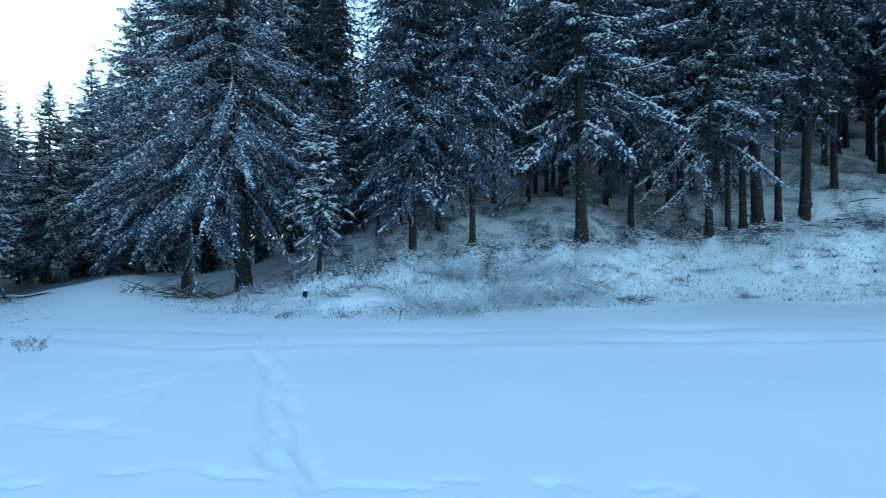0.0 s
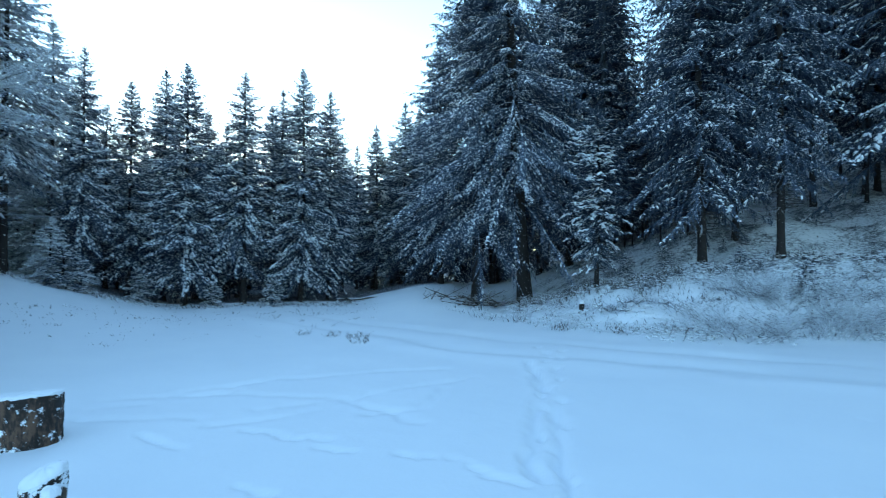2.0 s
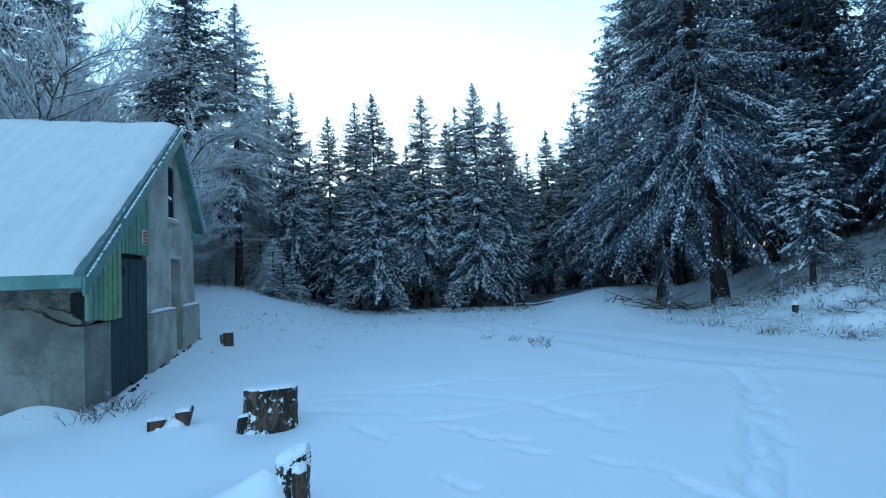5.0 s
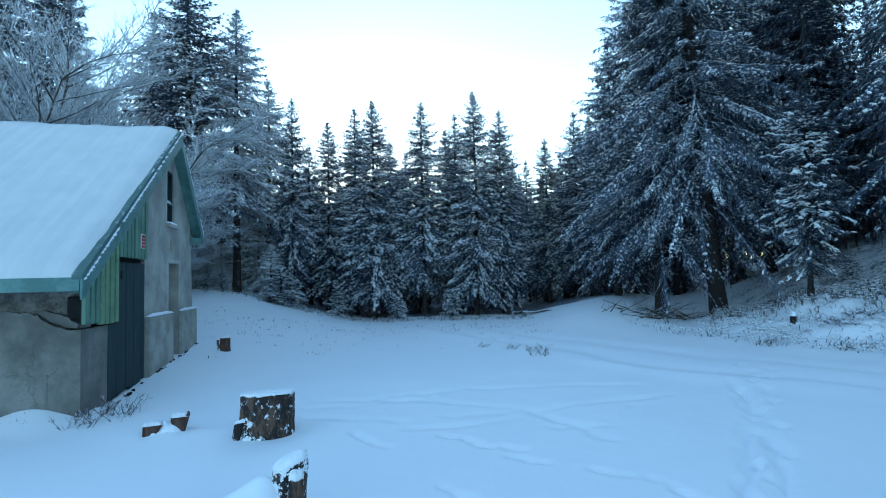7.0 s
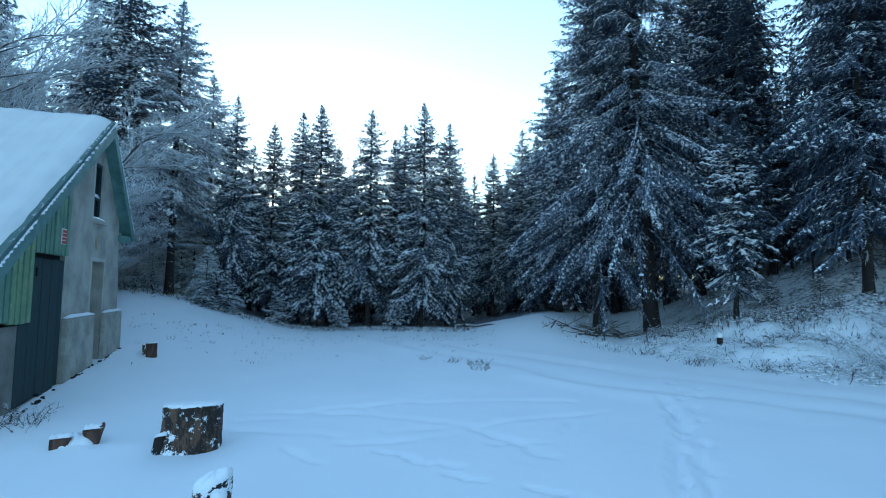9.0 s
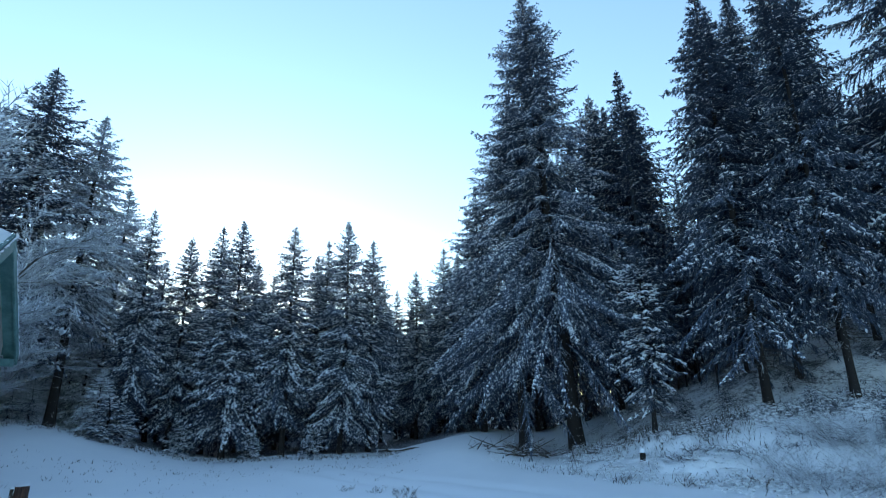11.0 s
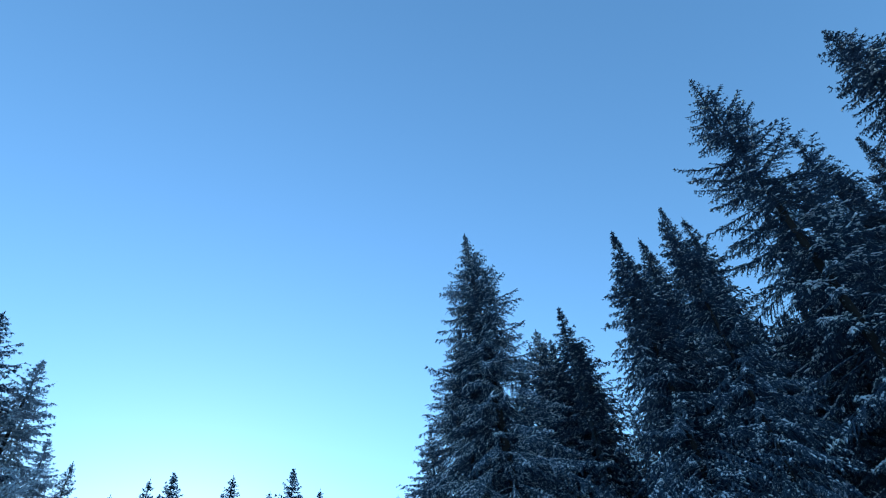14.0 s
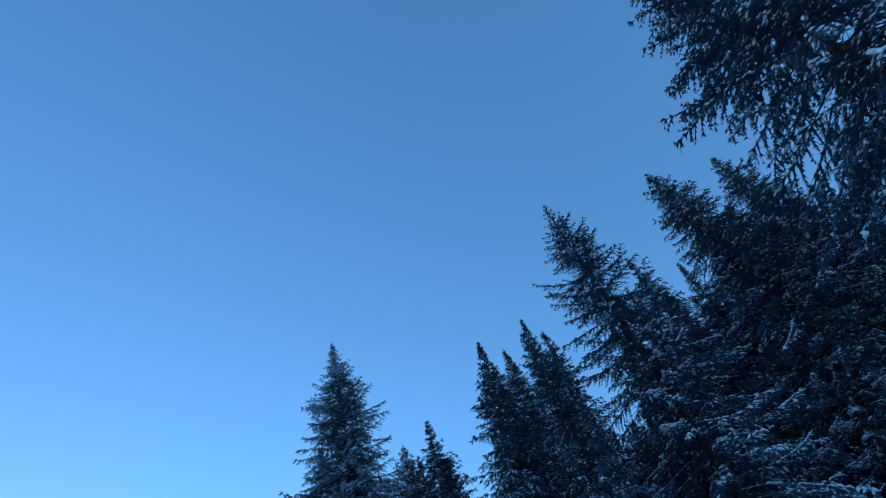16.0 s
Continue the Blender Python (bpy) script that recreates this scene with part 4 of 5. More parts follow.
for k in range(16):
    az = 2.5 + 13 * (k / 15) + rng.uniform(-0.4, 0.4)
    stand(screen[k % 2], az, rng.uniform(26, 34), rng.uniform(10, 13.5) if 4.5 < az < 11.5 else rng.uniform(14, 19), rng.uniform(0, 360), rng.uniform(0.8, 1.1), group=BACK)
# unseen trees added behind the walker to block sky light, nearer opposite the side wall
for k in range(30):
    az = 100 + 208 * (k / 29) + rng.uniform(-2, 2)
    stand(rear, az, rng.uniform(26, 32) if 225 < az < 268 else rng.uniform(50, 62), rng.uniform(16, 21) if 225 < az < 268 else rng.uniform(9, 12), rng.uniform(0, 360), rng.uniform(0.9, 1.2), group="spruces behind the clearing")


# ---- bare frosted broadleaf trees behind the hut ----
def bare_tree(seed, H, label):
    """A spreading broadleaf tree: ascending limbs, side branches, and sprays of thin twigs."""
    rng = random.Random(seed)
    limbs, twigs = [], []

    def run(p, d, L, r, n, rows, curl, up):
        """One gently bent branch; gives its joints."""
        out = []
        for i in range(n):
            d = (d + Vector((rng.gauss(0, curl), rng.gauss(0, curl), rng.gauss(up, curl * 0.6)))).normalized()
            e = p + d * (L / n)
            rows.append((p, e, r * (1 - 0.8 * i / n), r * (1 - 0.8 * (i + 1) / n)))
            out.append((e, d))
            p = e
        return out

    def side(d, wide):
        a = rng.uniform(0, 6.283)
        o = Vector((math.cos(a), math.sin(a), rng.uniform(-0.25, 0.55)))
        return (d + o * wide).normalized()

    for k in range(4):
        a = 1.57 * k + rng.uniform(-0.4, 0.4)
        foot_ = Vector((0.3 * math.cos(a), 0.3 * math.sin(a), -0.2))
        steep = rng.uniform(0.8, 1.9)
        for p, d in run(foot_, Vector((math.cos(a), math.sin(a), steep)).normalized(), H * rng.uniform(0.75, 0.95), 0.0105 * H, 12, limbs, 0.07, 0.03)[1:]:
            for _ in range(2):
                for p2, d2 in run(p, side(d, 0.95), H * rng.uniform(0.22, 0.40), 0.0030 * H, 9, limbs, 0.10, -0.02):
                    for _ in range(3):
                        joints = run(p2, side(d2, 0.7), H * rng.uniform(0.06, 0.13), 0.011, 3, twigs, 0.12, -0.02)
                        for p3, d3 in joints[:2]:
                            for _ in range(2):
                                run(p3, side(d3, 0.7), H * rng.uniform(0.025, 0.06), 0.009, 2, twigs, 0.12, -0.02)
    tree = tagged(new("broadleaf_tree"), label, "tree")
    part("limb", *rods(limbs, 5), M_FROST, tree, "dark limbs lined with snow")
    tagged(part("twig", *rods(twigs, 3), M_RIME, tree, "fine twigs white with frost"), kind="stuff")
    return tree


BARE_LABEL = "bare broadleaf tree white with frost behind the hut"
bare = [bare_tree(3, 8.5, BARE_LABEL), bare_tree(8, 7.5, BARE_LABEL)]
for n, az, dist, turn, k in [(0, 86.5, 18.0, 0, 0.92), (1, 81.5, 19.5, 80, 0.8), (0, 90.5, 19.0, 140, 1.05), (1, 75.5, 20.5, 200, 0.42), (1, 87.5, 22.0, 300, 1.15), (0, 82.0, 17.5, 250, 0.72), (1, 77.8, 18.0, 20, 0.42), (0, 88.5, 16.5, 310, 0.7)]:
    x, y, z = place(az, dist)
    m = pose(x, y, z, 0, 0, turn) @ Matrix.Scale(k, 4)
    if bare[n] in USED:
        ob = copy_thing(bare[n], m @ Matrix.Diagonal((1 / bare[n].scale[0],) * 3 + (1,)))
    else:
        bare[n].matrix_basis = m
        USED.add(bare[n])


# ---- the hut ----
def make_hut():
    hut = tagged(new("hut"), "small grey plastered hut with turquoise trim and a snow-covered roof", "hut")
    hut.matrix_basis = pose(-7.707, 1.097, 0.0, 0, 0, 180 - 30.38)
    W, D = 5.25, 8.0
    RX, RZ = 3.62, 4.57            # ridge
    NX, NZ, FX, FZ = -0.45, 1.76, 5.34, 2.84
    near = (RZ - NZ) / (RX - NX)
    fall = (RZ - FZ) / (FX - RX)

    def under(x):
        return (RZ - near * (RX - x) if x < RX else RZ - fall * (x - RX)) - 0.14

    T = 0.35
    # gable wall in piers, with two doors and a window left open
    prism("gable_wall", [(0.0, -0.3), (0.78, -0.3), (0.90, 1.12), (0.0, 1.12)], 0.0, T, M_PLASTER_SHADED, hut, "cracked grey plaster")
    prism("gable_wall", [(2.24, -0.3), (3.62, -0.3), (3.56, 2.04), (3.42, 2.04), (3.42, under(3.42)), (2.24, under(2.24))], 0.0, T, M_PLASTER, hut)
    prism("gable_wall", [(4.22, -0.3), (5.44, -0.3), (5.30, 1.2), (5.10, under(5.10)), (4.22, under(4.22))], 0.0, T, M_PLASTER, hut)
    prism("lintel", [(3.425, 2.05), (4.215, 2.05), (4.215, 2.79), (3.425, 2.79)], 0.0, T, M_PLASTER, hut)
    prism("gable_wall", [(3.425, 3.80), (3.90, 3.80), (3.90, 2.795), (4.215, 2.795), (4.215, under(4.215)), (RX, under(RX)), (3.425, under(3.425))], 0.0, T, M_PLASTER, hut)
    # plinth with a ledge that carries snow
    for x0, x1 in ((2.26, 3.62), (4.23, 5.40)):
        prism("plinth", [(x0, -0.3), (x1 + 0.06, -0.3), (x1, 1.13), (x0, 1.13)], -0.07, -0.003, M_PLINTH, hut, "grey concrete plinth", 0.012)
        snow_pile(hut, x0 - 0.01, x1 + 0.02, -0.085, 0.0, 1.13, 0.055)
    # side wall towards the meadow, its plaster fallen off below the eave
    box("side_wall", (0.003, T, -0.3), (T, D, 1.04), M_PLASTER_SHADED, hut, "grey plaster with stains and cracks, its tone darkened for shade", 0.02)
    box("masonry_band", (0.10, 0.02, 1.125), (T, D, 1.62), M_STONE, hut, "bare broken masonry under the eave", 0.03)
    # near-black block, slightly proud of the masonry at its near corner
    box("dark_block", (0.085, 0.012, 1.20), (0.20, 0.20, 1.53), M_DARK, hut, "near-black block at the corner of the masonry band", 0.03)
    box("side_wall", (W - T, T, -0.3), (W, D - T, under(5.2)), M_PLASTER, hut, "", 0.02)
    prism("back_wall", [(T, -0.3), (W - T, -0.3), (W - T, under(W - T)), (RX, under(RX)), (T, under(T))], D - T, D, M_PLASTER, hut)
    rng = random.Random(2)
    # the plaster coat, broken off along a wandering crack, and a loose fragment above it
    def coat(name, rim, low, x0, x1, label):
        fine = []
        for (y0, z0), (y1, z1) in zip(rim, rim[1:]):
            n = max(1, int(math.hypot(y1 - y0, z1 - z0) / 0.03))
            for i in range(n):
                k = 0.012 if fine else 0.0
                fine.append((y0 + (y1 - y0) * i / n + rng.uniform(-k, k), z0 + (z1 - z0) * i / n + rng.uniform(-k, k)))
        fine.append(rim[-1])
        loop = fine + low
        bm = bmesh.new()
        a = [bm.verts.new((x0, y, z)) for y, z in loop]
        b = [bm.verts.new((x1, y, z)) for y, z in loop]
        bm.faces.new(a)
        bm.faces.new(b[::-1])
        for i in range(len(a)):
            j = (i + 1) % len(a)
            bm.faces.new((a[i], b[i], b[j], a[j]))
        part_bm(name, bm, M_PLASTER_SHADED, hut, label)
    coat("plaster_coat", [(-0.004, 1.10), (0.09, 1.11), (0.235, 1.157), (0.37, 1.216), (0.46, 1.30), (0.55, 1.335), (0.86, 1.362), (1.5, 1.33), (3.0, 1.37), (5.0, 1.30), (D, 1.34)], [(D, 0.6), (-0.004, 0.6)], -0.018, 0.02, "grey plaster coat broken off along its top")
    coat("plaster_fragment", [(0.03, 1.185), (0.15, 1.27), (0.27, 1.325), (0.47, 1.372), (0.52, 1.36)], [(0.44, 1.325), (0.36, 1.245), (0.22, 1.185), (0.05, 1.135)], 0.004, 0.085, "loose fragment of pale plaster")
    # pale bands round the narrow door and the attic window, and an ochre stain between them
    for x0, x1, z0, z1 in ((3.45, 3.51, 1.20, 2.12), (3.512, 4.27, 2.06, 2.12), (4.225, 4.27, 1.20, 2.058), (3.37, 3.42, 2.80, 3.82)):
        box("plaster_band", (x0, -0.010, z0), (x1, 0.02, z1), M_PALE, hut, "pale smooth plaster band", 0.004)
    box("plaster_patch", (3.64, -0.006, 2.26), (3.76, 0.02, 2.50), M_OCHRE, hut, "ochre stain on the plaster", 0.004)
    # green upright boards beside and above the door; a near-black sheet paints the shade in their gaps
    prism("cladding_back", [(-0.05, 1.20), (0.94, 1.16), (0.94, 2.07), (2.215, 2.07), (2.215, under(2.215)), (-0.05, under(-0.05))], -0.022, -0.006, M_DARK, hut, "near-black sheet that paints the shade between the boards")
    x = -0.06
    while x < 2.19:
        wide = rng.uniform(0.105, 0.135)
        x1 = min(x + wide, 2.215)
        if x < 0.95 < x1:
            x1 = 0.95
        low_ = (1.18 if x < 0.35 else 1.145) + rng.uniform(-0.008, 0.008) if x < 0.94 else 2.055 + rng.uniform(-0.006, 0.006)
        y0 = -0.075 + rng.uniform(-0.006, 0.006)
        prism("cladding_board", [(x, low_), (x1, low_), (x1, under(x1) + 0.02), (x, under(x) + 0.02)], y0, -0.024, M_PALEGREEN if 0.25 < x < 0.94 else M_GREEN, hut, "pale green board" if 0.25 < x < 0.94 else "green board", 0.006)
        x = x1 + 0.030
    sign = box("sign", (1.79, -0.092, 2.22), (1.97, -0.079, 2.45), M_WHITE, hut, "small white plate with red bars", 0.003)
    for i in range(4):
        box("red_bar", (1.80, -0.096, 2.228 + 0.053 * i), (1.96, -0.0925, 2.270 + 0.053 * i), M_RED, sign, "red bar", 0.001)
    # the dark double door in boards
    door = tagged(new("barn_door"), "dark teal board door, closed")
    door.parent = hut
    n = 9
    for i in range(n):
        x0 = 0.79 + (2.235 - 0.79) * i / n
        x1 = 0.79 + (2.235 - 0.79) * (i + 1) / n - 0.004
        box("board", (x0, -0.004 + rng.uniform(-0.004, 0.004), 0.13 + rng.uniform(-0.06, 0.05)), (x1, 0.035, (1.99 if i else 1.12) + rng.uniform(-0.012, 0.012)), M_DOOR, door, "", 0.004)
    box("hasp", (1.20, -0.03, 1.74), (1.225, -0.009, 1.86), M_DARK, door, "small iron hasp")
    # near-black sheet in place of the shade behind the door
    box("door_backing", (0.91, 0.06, -0.3), (2.235, 0.11, 2.06), M_DARK, hut, "near-black sheet that paints the shade behind the door")
    # second door, set back, in shadowed grey boards
    door = tagged(new("narrow_door"), "weathered grey door set deep in the wall")
    door.parent = hut
    for i in range(4):
        x0 = 3.60 + 0.15 * i
        box("board", (x0, 0.20 + rng.uniform(-0.004, 0.004), -0.1), (x0 + 0.146, 0.24, 2.06), M_OLDWOOD, door, "", 0.005)
    # attic window
    win = tagged(new("attic_window"), "tall dark attic window")
    win.parent = hut
    box("window_back", (3.426, 0.085, 2.796), (3.899, 0.11, 3.799), M_DARK, win)
    snow_pile(hut, 3.47, 3.86, 0.03, 0.075, 3.20, 0.07)
    for lo, hi in (((3.427, 0.03, 2.80), (3.465, 0.08, 3.795)), ((3.86, 0.03, 2.80), (3.898, 0.08, 3.795)), ((3.466, 0.03, 3.755), (3.859, 0.08, 3.795)), ((3.466, 0.03, 2.80), (3.859, 0.08, 2.845)), ((3.466, 0.04, 3.16), (3.859, 0.07, 3.20))):
        box("window_frame", lo, hi, M_DOOR, win, "", 0.004)
    box("sill", (3.38, -0.08, 2.72), (3.96, 0.10, 2.785), M_PLASTER, win, "plaster sill", 0.01)
    snow_pile(hut, 3.40, 3.94, -0.075, 0.05, 2.785, 0.06)
    # roof: boards, fascia, barge boards, and the snow on top
    OV = -0.21
    deck = tagged(new("roof"), "board roof with turquoise trim under deep snow")
    deck.parent = hut
    t = 0.06
    prism("deck", [(NX, NZ - t), (RX, RZ - t), (RX, RZ - 2 * t), (NX, NZ - 2 * t)], OV + 0.04, D + 0.2, M_DEAD, deck)
    prism("deck", [(RX, RZ - t), (FX, FZ - t), (FX, FZ - 2 * t), (RX, RZ - 2 * t)], OV + 0.04, D + 0.2, M_TRIM, deck)
    prism("barge_board", [(NX - 0.03, NZ - 0.04), (RX, RZ - 0.05), (RX, RZ - 0.29), (NX - 0.03, NZ - 0.27)], OV, OV + 0.035, M_TRIM, deck, "turquoise barge board", 0.006)
    prism("barge_board", [(RX + 0.003, RZ - 0.05), (FX + 0.03, FZ - 0.05), (FX + 0.03, FZ - 0.30), (RX + 0.003, RZ - 0.29)], OV, OV + 0.035, M_TRIM, deck, "turquoise barge board", 0.006)
    prism("soffit", [(RX + 0.05, RZ - 0.25), (FX, FZ - 0.16), (FX, FZ - 0.19), (RX + 0.05, RZ - 0.28)], OV + 0.037, -0.002, M_TRIM, deck, "turquoise soffit boards")
    prism("soffit", [(NX + 0.02, NZ - 0.16), (RX - 0.05, RZ - 0.17), (RX - 0.05, RZ - 0.20), (NX + 0.02, NZ - 0.19)], OV + 0.037, -0.06, M_TRIM, deck, "turquoise soffit boards")
    box("eave_block", (FX - 0.30, OV + 0.04, FZ - 0.33), (FX + 0.01, -0.003, FZ - 0.20), M_TRIM, deck, "boxed turquoise eave end")
    box("fascia", (NX - 0.03, OV + 0.04, NZ - 0.17), (NX + 0.005, D + 0.2, NZ - 0.01), M_TRIM, deck, "turquoise fascia board")
    # a drip edge of dark metal along the verge
    prism("verge_strip", [(NX - 0.03, NZ - 0.036), (RX, RZ - 0.046), (RX, RZ + 0.012), (NX - 0.03, NZ + 0.022)], OV + 0.012, OV + 0.12, M_VERGE, deck, "dark teal verge flashing dotted with snow")
    # snow blanket with a soft uneven rim
    v, f = [], []
    cols, rows = 60, 70
    prof = [(NX - 0.02 + (RX - NX + 0.02) * i / 40, None) for i in range(41)] + [(RX + (FX - RX + 0.02) * (i + 1) / 20, None) for i in range(20)]
    for j in range(rows + 1):
        yy = OV + 0.070 + 0.012 * math.sin(j * 2.1) * (j == 0) + (D + 0.15 - OV - 0.070) * (j / rows) ** 1.6
        for x, _ in prof:
            zz = RZ - near * (RX - x) if x < RX else RZ - fall * (x - RX)
            zz -= 0.012 * math.exp(-((x - RX) / 0.18) ** 2)
            edge_d = min(x - (NX - 0.03), FX + 0.03 - x, yy - OV - 0.060)
            wave_ = 0.02 * noise.noise(Vector((x * 4, yy * 4, 9)))
            thick = 0.045 + wave_ + 0.0015 * math.sin(yy * 17.0) + 0.105 * min(1, max(0, edge_d) / 0.16) ** 0.5 + 0.02 * noise.noise(Vector((x * 1.5, yy * 1.5, 0))) + 0.012 * noise.noise(Vector((x * 7, yy * 7, 3)))
            v.append((x, yy, zz + thick - 0.05))
    P = len(prof)
    for j in range(rows):
        for i in range(P - 1):
            f.append((j * P + i, j * P + i + 1, (j + 1) * P + i + 1, (j + 1) * P + i))
    nv = len(v)
    v += [(x, y, (RZ - near * (RX - x) if x < RX else RZ - fall * (x - RX)) - 0.055) for x, y, z in v]
    f += [tuple(q + nv for q in g[::-1]) for g in f]
    rim = [i for i in range(P)] + [j * P + P - 1 for j in range(1, rows + 1)] + [rows * P + i for i in range(P - 2, -1, -1)] + [j * P for j in range(rows - 1, 0, -1)]
    for a, b in zip(rim, rim[1:] + rim[:1]):
        f.append((b, a, a + nv, b + nv))
    part("snow_cover", v, f, M_ROOFSNOW, deck, "thick smooth blanket of snow", smooth=True)
    # a broken line of snow on the barge board's top edge, and beads on the flashing
    rows_ = []
    for side_ in (0, 1):
        x = (NX if side_ == 0 else RX)
        while x < (RX if side_ == 0 else FX):
            n = rng.uniform(0.05, 0.16)
            za, zb = ((RZ - near * (RX - q)) if side_ == 0 else (RZ - fall * (q - RX)) for q in (x, x + n))
            if rng.random() < 0.86:
                rows_.append((Vector((x - 0.02, OV + 0.002, za - 0.045)), Vector((x + n, OV + 0.002, zb - 0.045)), rng.uniform(0.018, 0.032)))
            x += n * 0.8
    for k in range(70):
        x = NX + (RX - NX) * rng.random()
        z = RZ - near * (RX - x) + 0.018
        rows_.append((Vector((x, OV + rng.uniform(0.03, 0.07), z)), Vector((x + rng.uniform(0.03, 0.06), OV + rng.uniform(0.03, 0.07), z + 0.03)), rng.uniform(0.010, 0.024)))
    tagged(part("snow_bead", *spindles(rows_), M_SNOW, deck, "beads of snow stuck to the board"), kind="stuff")
    # crumbled plaster and dirt along the wall's foot
    bm = bmesh.new()
    for k in range(70):
        if k % 3:
            x, y = rng.uniform(0.0, 5.3), -0.08 - 0.07 * rng.random() ** 2
        else:
            x, y = -0.03 - 0.18 * rng.random() ** 2, rng.uniform(0.0, 3.0)
        s = rng.uniform(0.008, 0.028)
        wx, wy = (hut.matrix_basis @ Vector((x, y, 0))).x, (hut.matrix_basis @ Vector((x, y, 0))).y
        res = bmesh.ops.create_icosphere(bm, subdivisions=1, radius=s)
        for q in res["verts"]:
            q.co = Vector((q.co.x * rng.uniform(0.8, 1.5) + x, q.co.y * rng.uniform(0.8, 1.3) + y, q.co.z * rng.uniform(0.6, 1.1) + float(land(wx, wy)) + s * 0.35))
    tagged(part_bm("rubble", bm, M_DARK, hut, "crumbs of plaster and dirt at the wall's foot"), kind="stuff")
    return hut


def snow_pile(parent, x0, x1, y0, y1, z, high):
    """A rounded strip of snow on a ledge."""
    v, f = [], []
    n, k = 16, 6
    for i in range(n + 1):
        for j in range(k + 1):
            s, q = i / n, j / k
            h = high * (math.sin(math.pi * q) ** 0.5) * min(1, 6 * s, 6 * (1 - s)) ** 0.5 * (0.8 + 0.35 * noise.noise(Vector((x0 + s * 5, q, z))))
            v.append((x0 + (x1 - x0) * s, y0 + (y1 - y0) * q, z - 0.004 + max(0, h)))
    for i in range(n):
        for j in range(k):
            a = i * (k + 1) + j
            f.append((a, a + k + 1, a + k + 2, a + 1))
    nv = len(v)
    v += [(x, y, z - 0.006) for x, y, _ in v]
    f += [tuple(q + nv for q in g[::-1]) for g in f]
    part("ledge_snow", v, f, M_SNOW, parent, "snow lying on the ledge", smooth=True)


make_hut()


# ---- stumps and logs in the meadow ----
def round_wood(parent, name, r, h, seed, mat, cap, x=0.0, y=0.0, flare=0.2, cut=0.0, rough=0.10, roots=(), squash=1.0):
    """A short upright piece of trunk with ribbed sides, and the snow on its top. roots: direction in degrees, reach, how slowly it narrows."""
    n, m = 64, 22
    v, f = [], []
    for i in range(m + 1):
        q = i / m
        for k in range(n):
            a = 6.283 * k / n
            ca, sa_ = math.cos(a), math.sin(a)
            o = Vector((ca * 1.6, sa_ * 1.6, q * h * 2.5 + seed))
            rr = 1 + flare * math.exp(-q * 5) + rough * noise.noise(o) + 0.45 * rough * noise.noise(Vector((ca * 7, sa_ * 7, q * 1.2 + seed))) + 0.3 * rough * noise.noise(o * 7)
            for turn, far_, slow in roots:
                g = math.atan2(math.sin(a - radians(turn)), math.cos(a - radians(turn)))
                rr += far_ * math.exp(-(g / 0.42) ** 2) * math.exp(-q * slow)
            z = q * h * (1 + cut * ca) + q * 0.03 * h * noise.noise(Vector((ca * 4, sa_ * 4, seed)))
            v.append((x + r * rr * ca * squash, y + r * rr * sa_, z - (0.12 if i == 0 else 0)))
    for i in range(m):
        for k in range(n):
            f.append((i * n + k, i * n + (k + 1) % n, (i + 1) * n + (k + 1) % n, (i + 1) * n + k))
    rim = [Vector(p) for p in v[m * n:]]
    c = sum(rim, Vector()) / n
    v.append(tuple(c - Vector((0, 0, 0.008))))
    f += [(m * n + k, m * n + (k + 1) % n, len(v) - 1) for k in range(n)]
    wood = part(name, v, f, mat, parent, smooth=True)
    v2, f2 = [], []
    for ring, (s, up) in enumerate([(0.99, -0.004), (1.0, 0.30), (0.94, 0.75), (0.75, 1.0), (0.4, 1.1), (0.05, 1.12)]):
        for k, p in enumerate(rim):
            w = noise.noise(Vector((p.x * 14, p.y * 14, seed + 7)))
            s2 = s * (1 + (0.05 * w if ring < 3 else 0))
            g = c + (p - c) * s2
            v2.append((g.x, g.y, g.z + (up * cap * (1 + 0.35 * w) if ring else -0.006 + 0.012 * w)))
    for i in range(5):
        for k in range(n):
            f2.append((i * n + k, i * n + (k + 1) % n, (i + 1) * n + (k + 1) % n, (i + 1) * n + k))
    f2.append(tuple(range(5 * n, 6 * n)))
    part("snow_cap", v2, f2, M_SNOW, parent, "cap of snow", smooth=True)
    return wood


def stump(name, x, y, turn, label, pieces, sink=0.03):
    ob = tagged(new(name), label, "stump")
    ob.matrix_basis = pose(x, y, float(land(x, y)) - sink, 0, 0, turn)
    for row in pieces:
        round_wood(ob, "wood", **row)
    return ob


stump("tree_stump", -5.62, 2.52, -24, "wide sawn tree stump with rough bark and a cap of snow",
      [dict(r=0.272, h=0.46, seed=5, mat=M_WOODCUT, cap=0.022, flare=0.04, cut=0.06, rough=0.13, roots=((-62, 0.22, 3.5), (35, 0.06, 2.0), (190, 0.3, 4.0))),
       dict(r=0.088, h=0.165, seed=17, mat=M_BARK, cap=0.04, x=0.06, y=-0.255, flare=0.45, rough=0.45, cut=0.25)])
stump("tree_stump", -11.4, 4.16, -20, "short narrow stump standing near the hut's far corner",
      [dict(r=0.108, h=0.30, seed=9, mat=M_SPLIT, cap=0.03, flare=0.05, rough=0.08), dict(r=0.05, h=0.27, seed=4, mat=M_SNOWBARK, cap=0.03, y=-0.11, rough=0.2)])
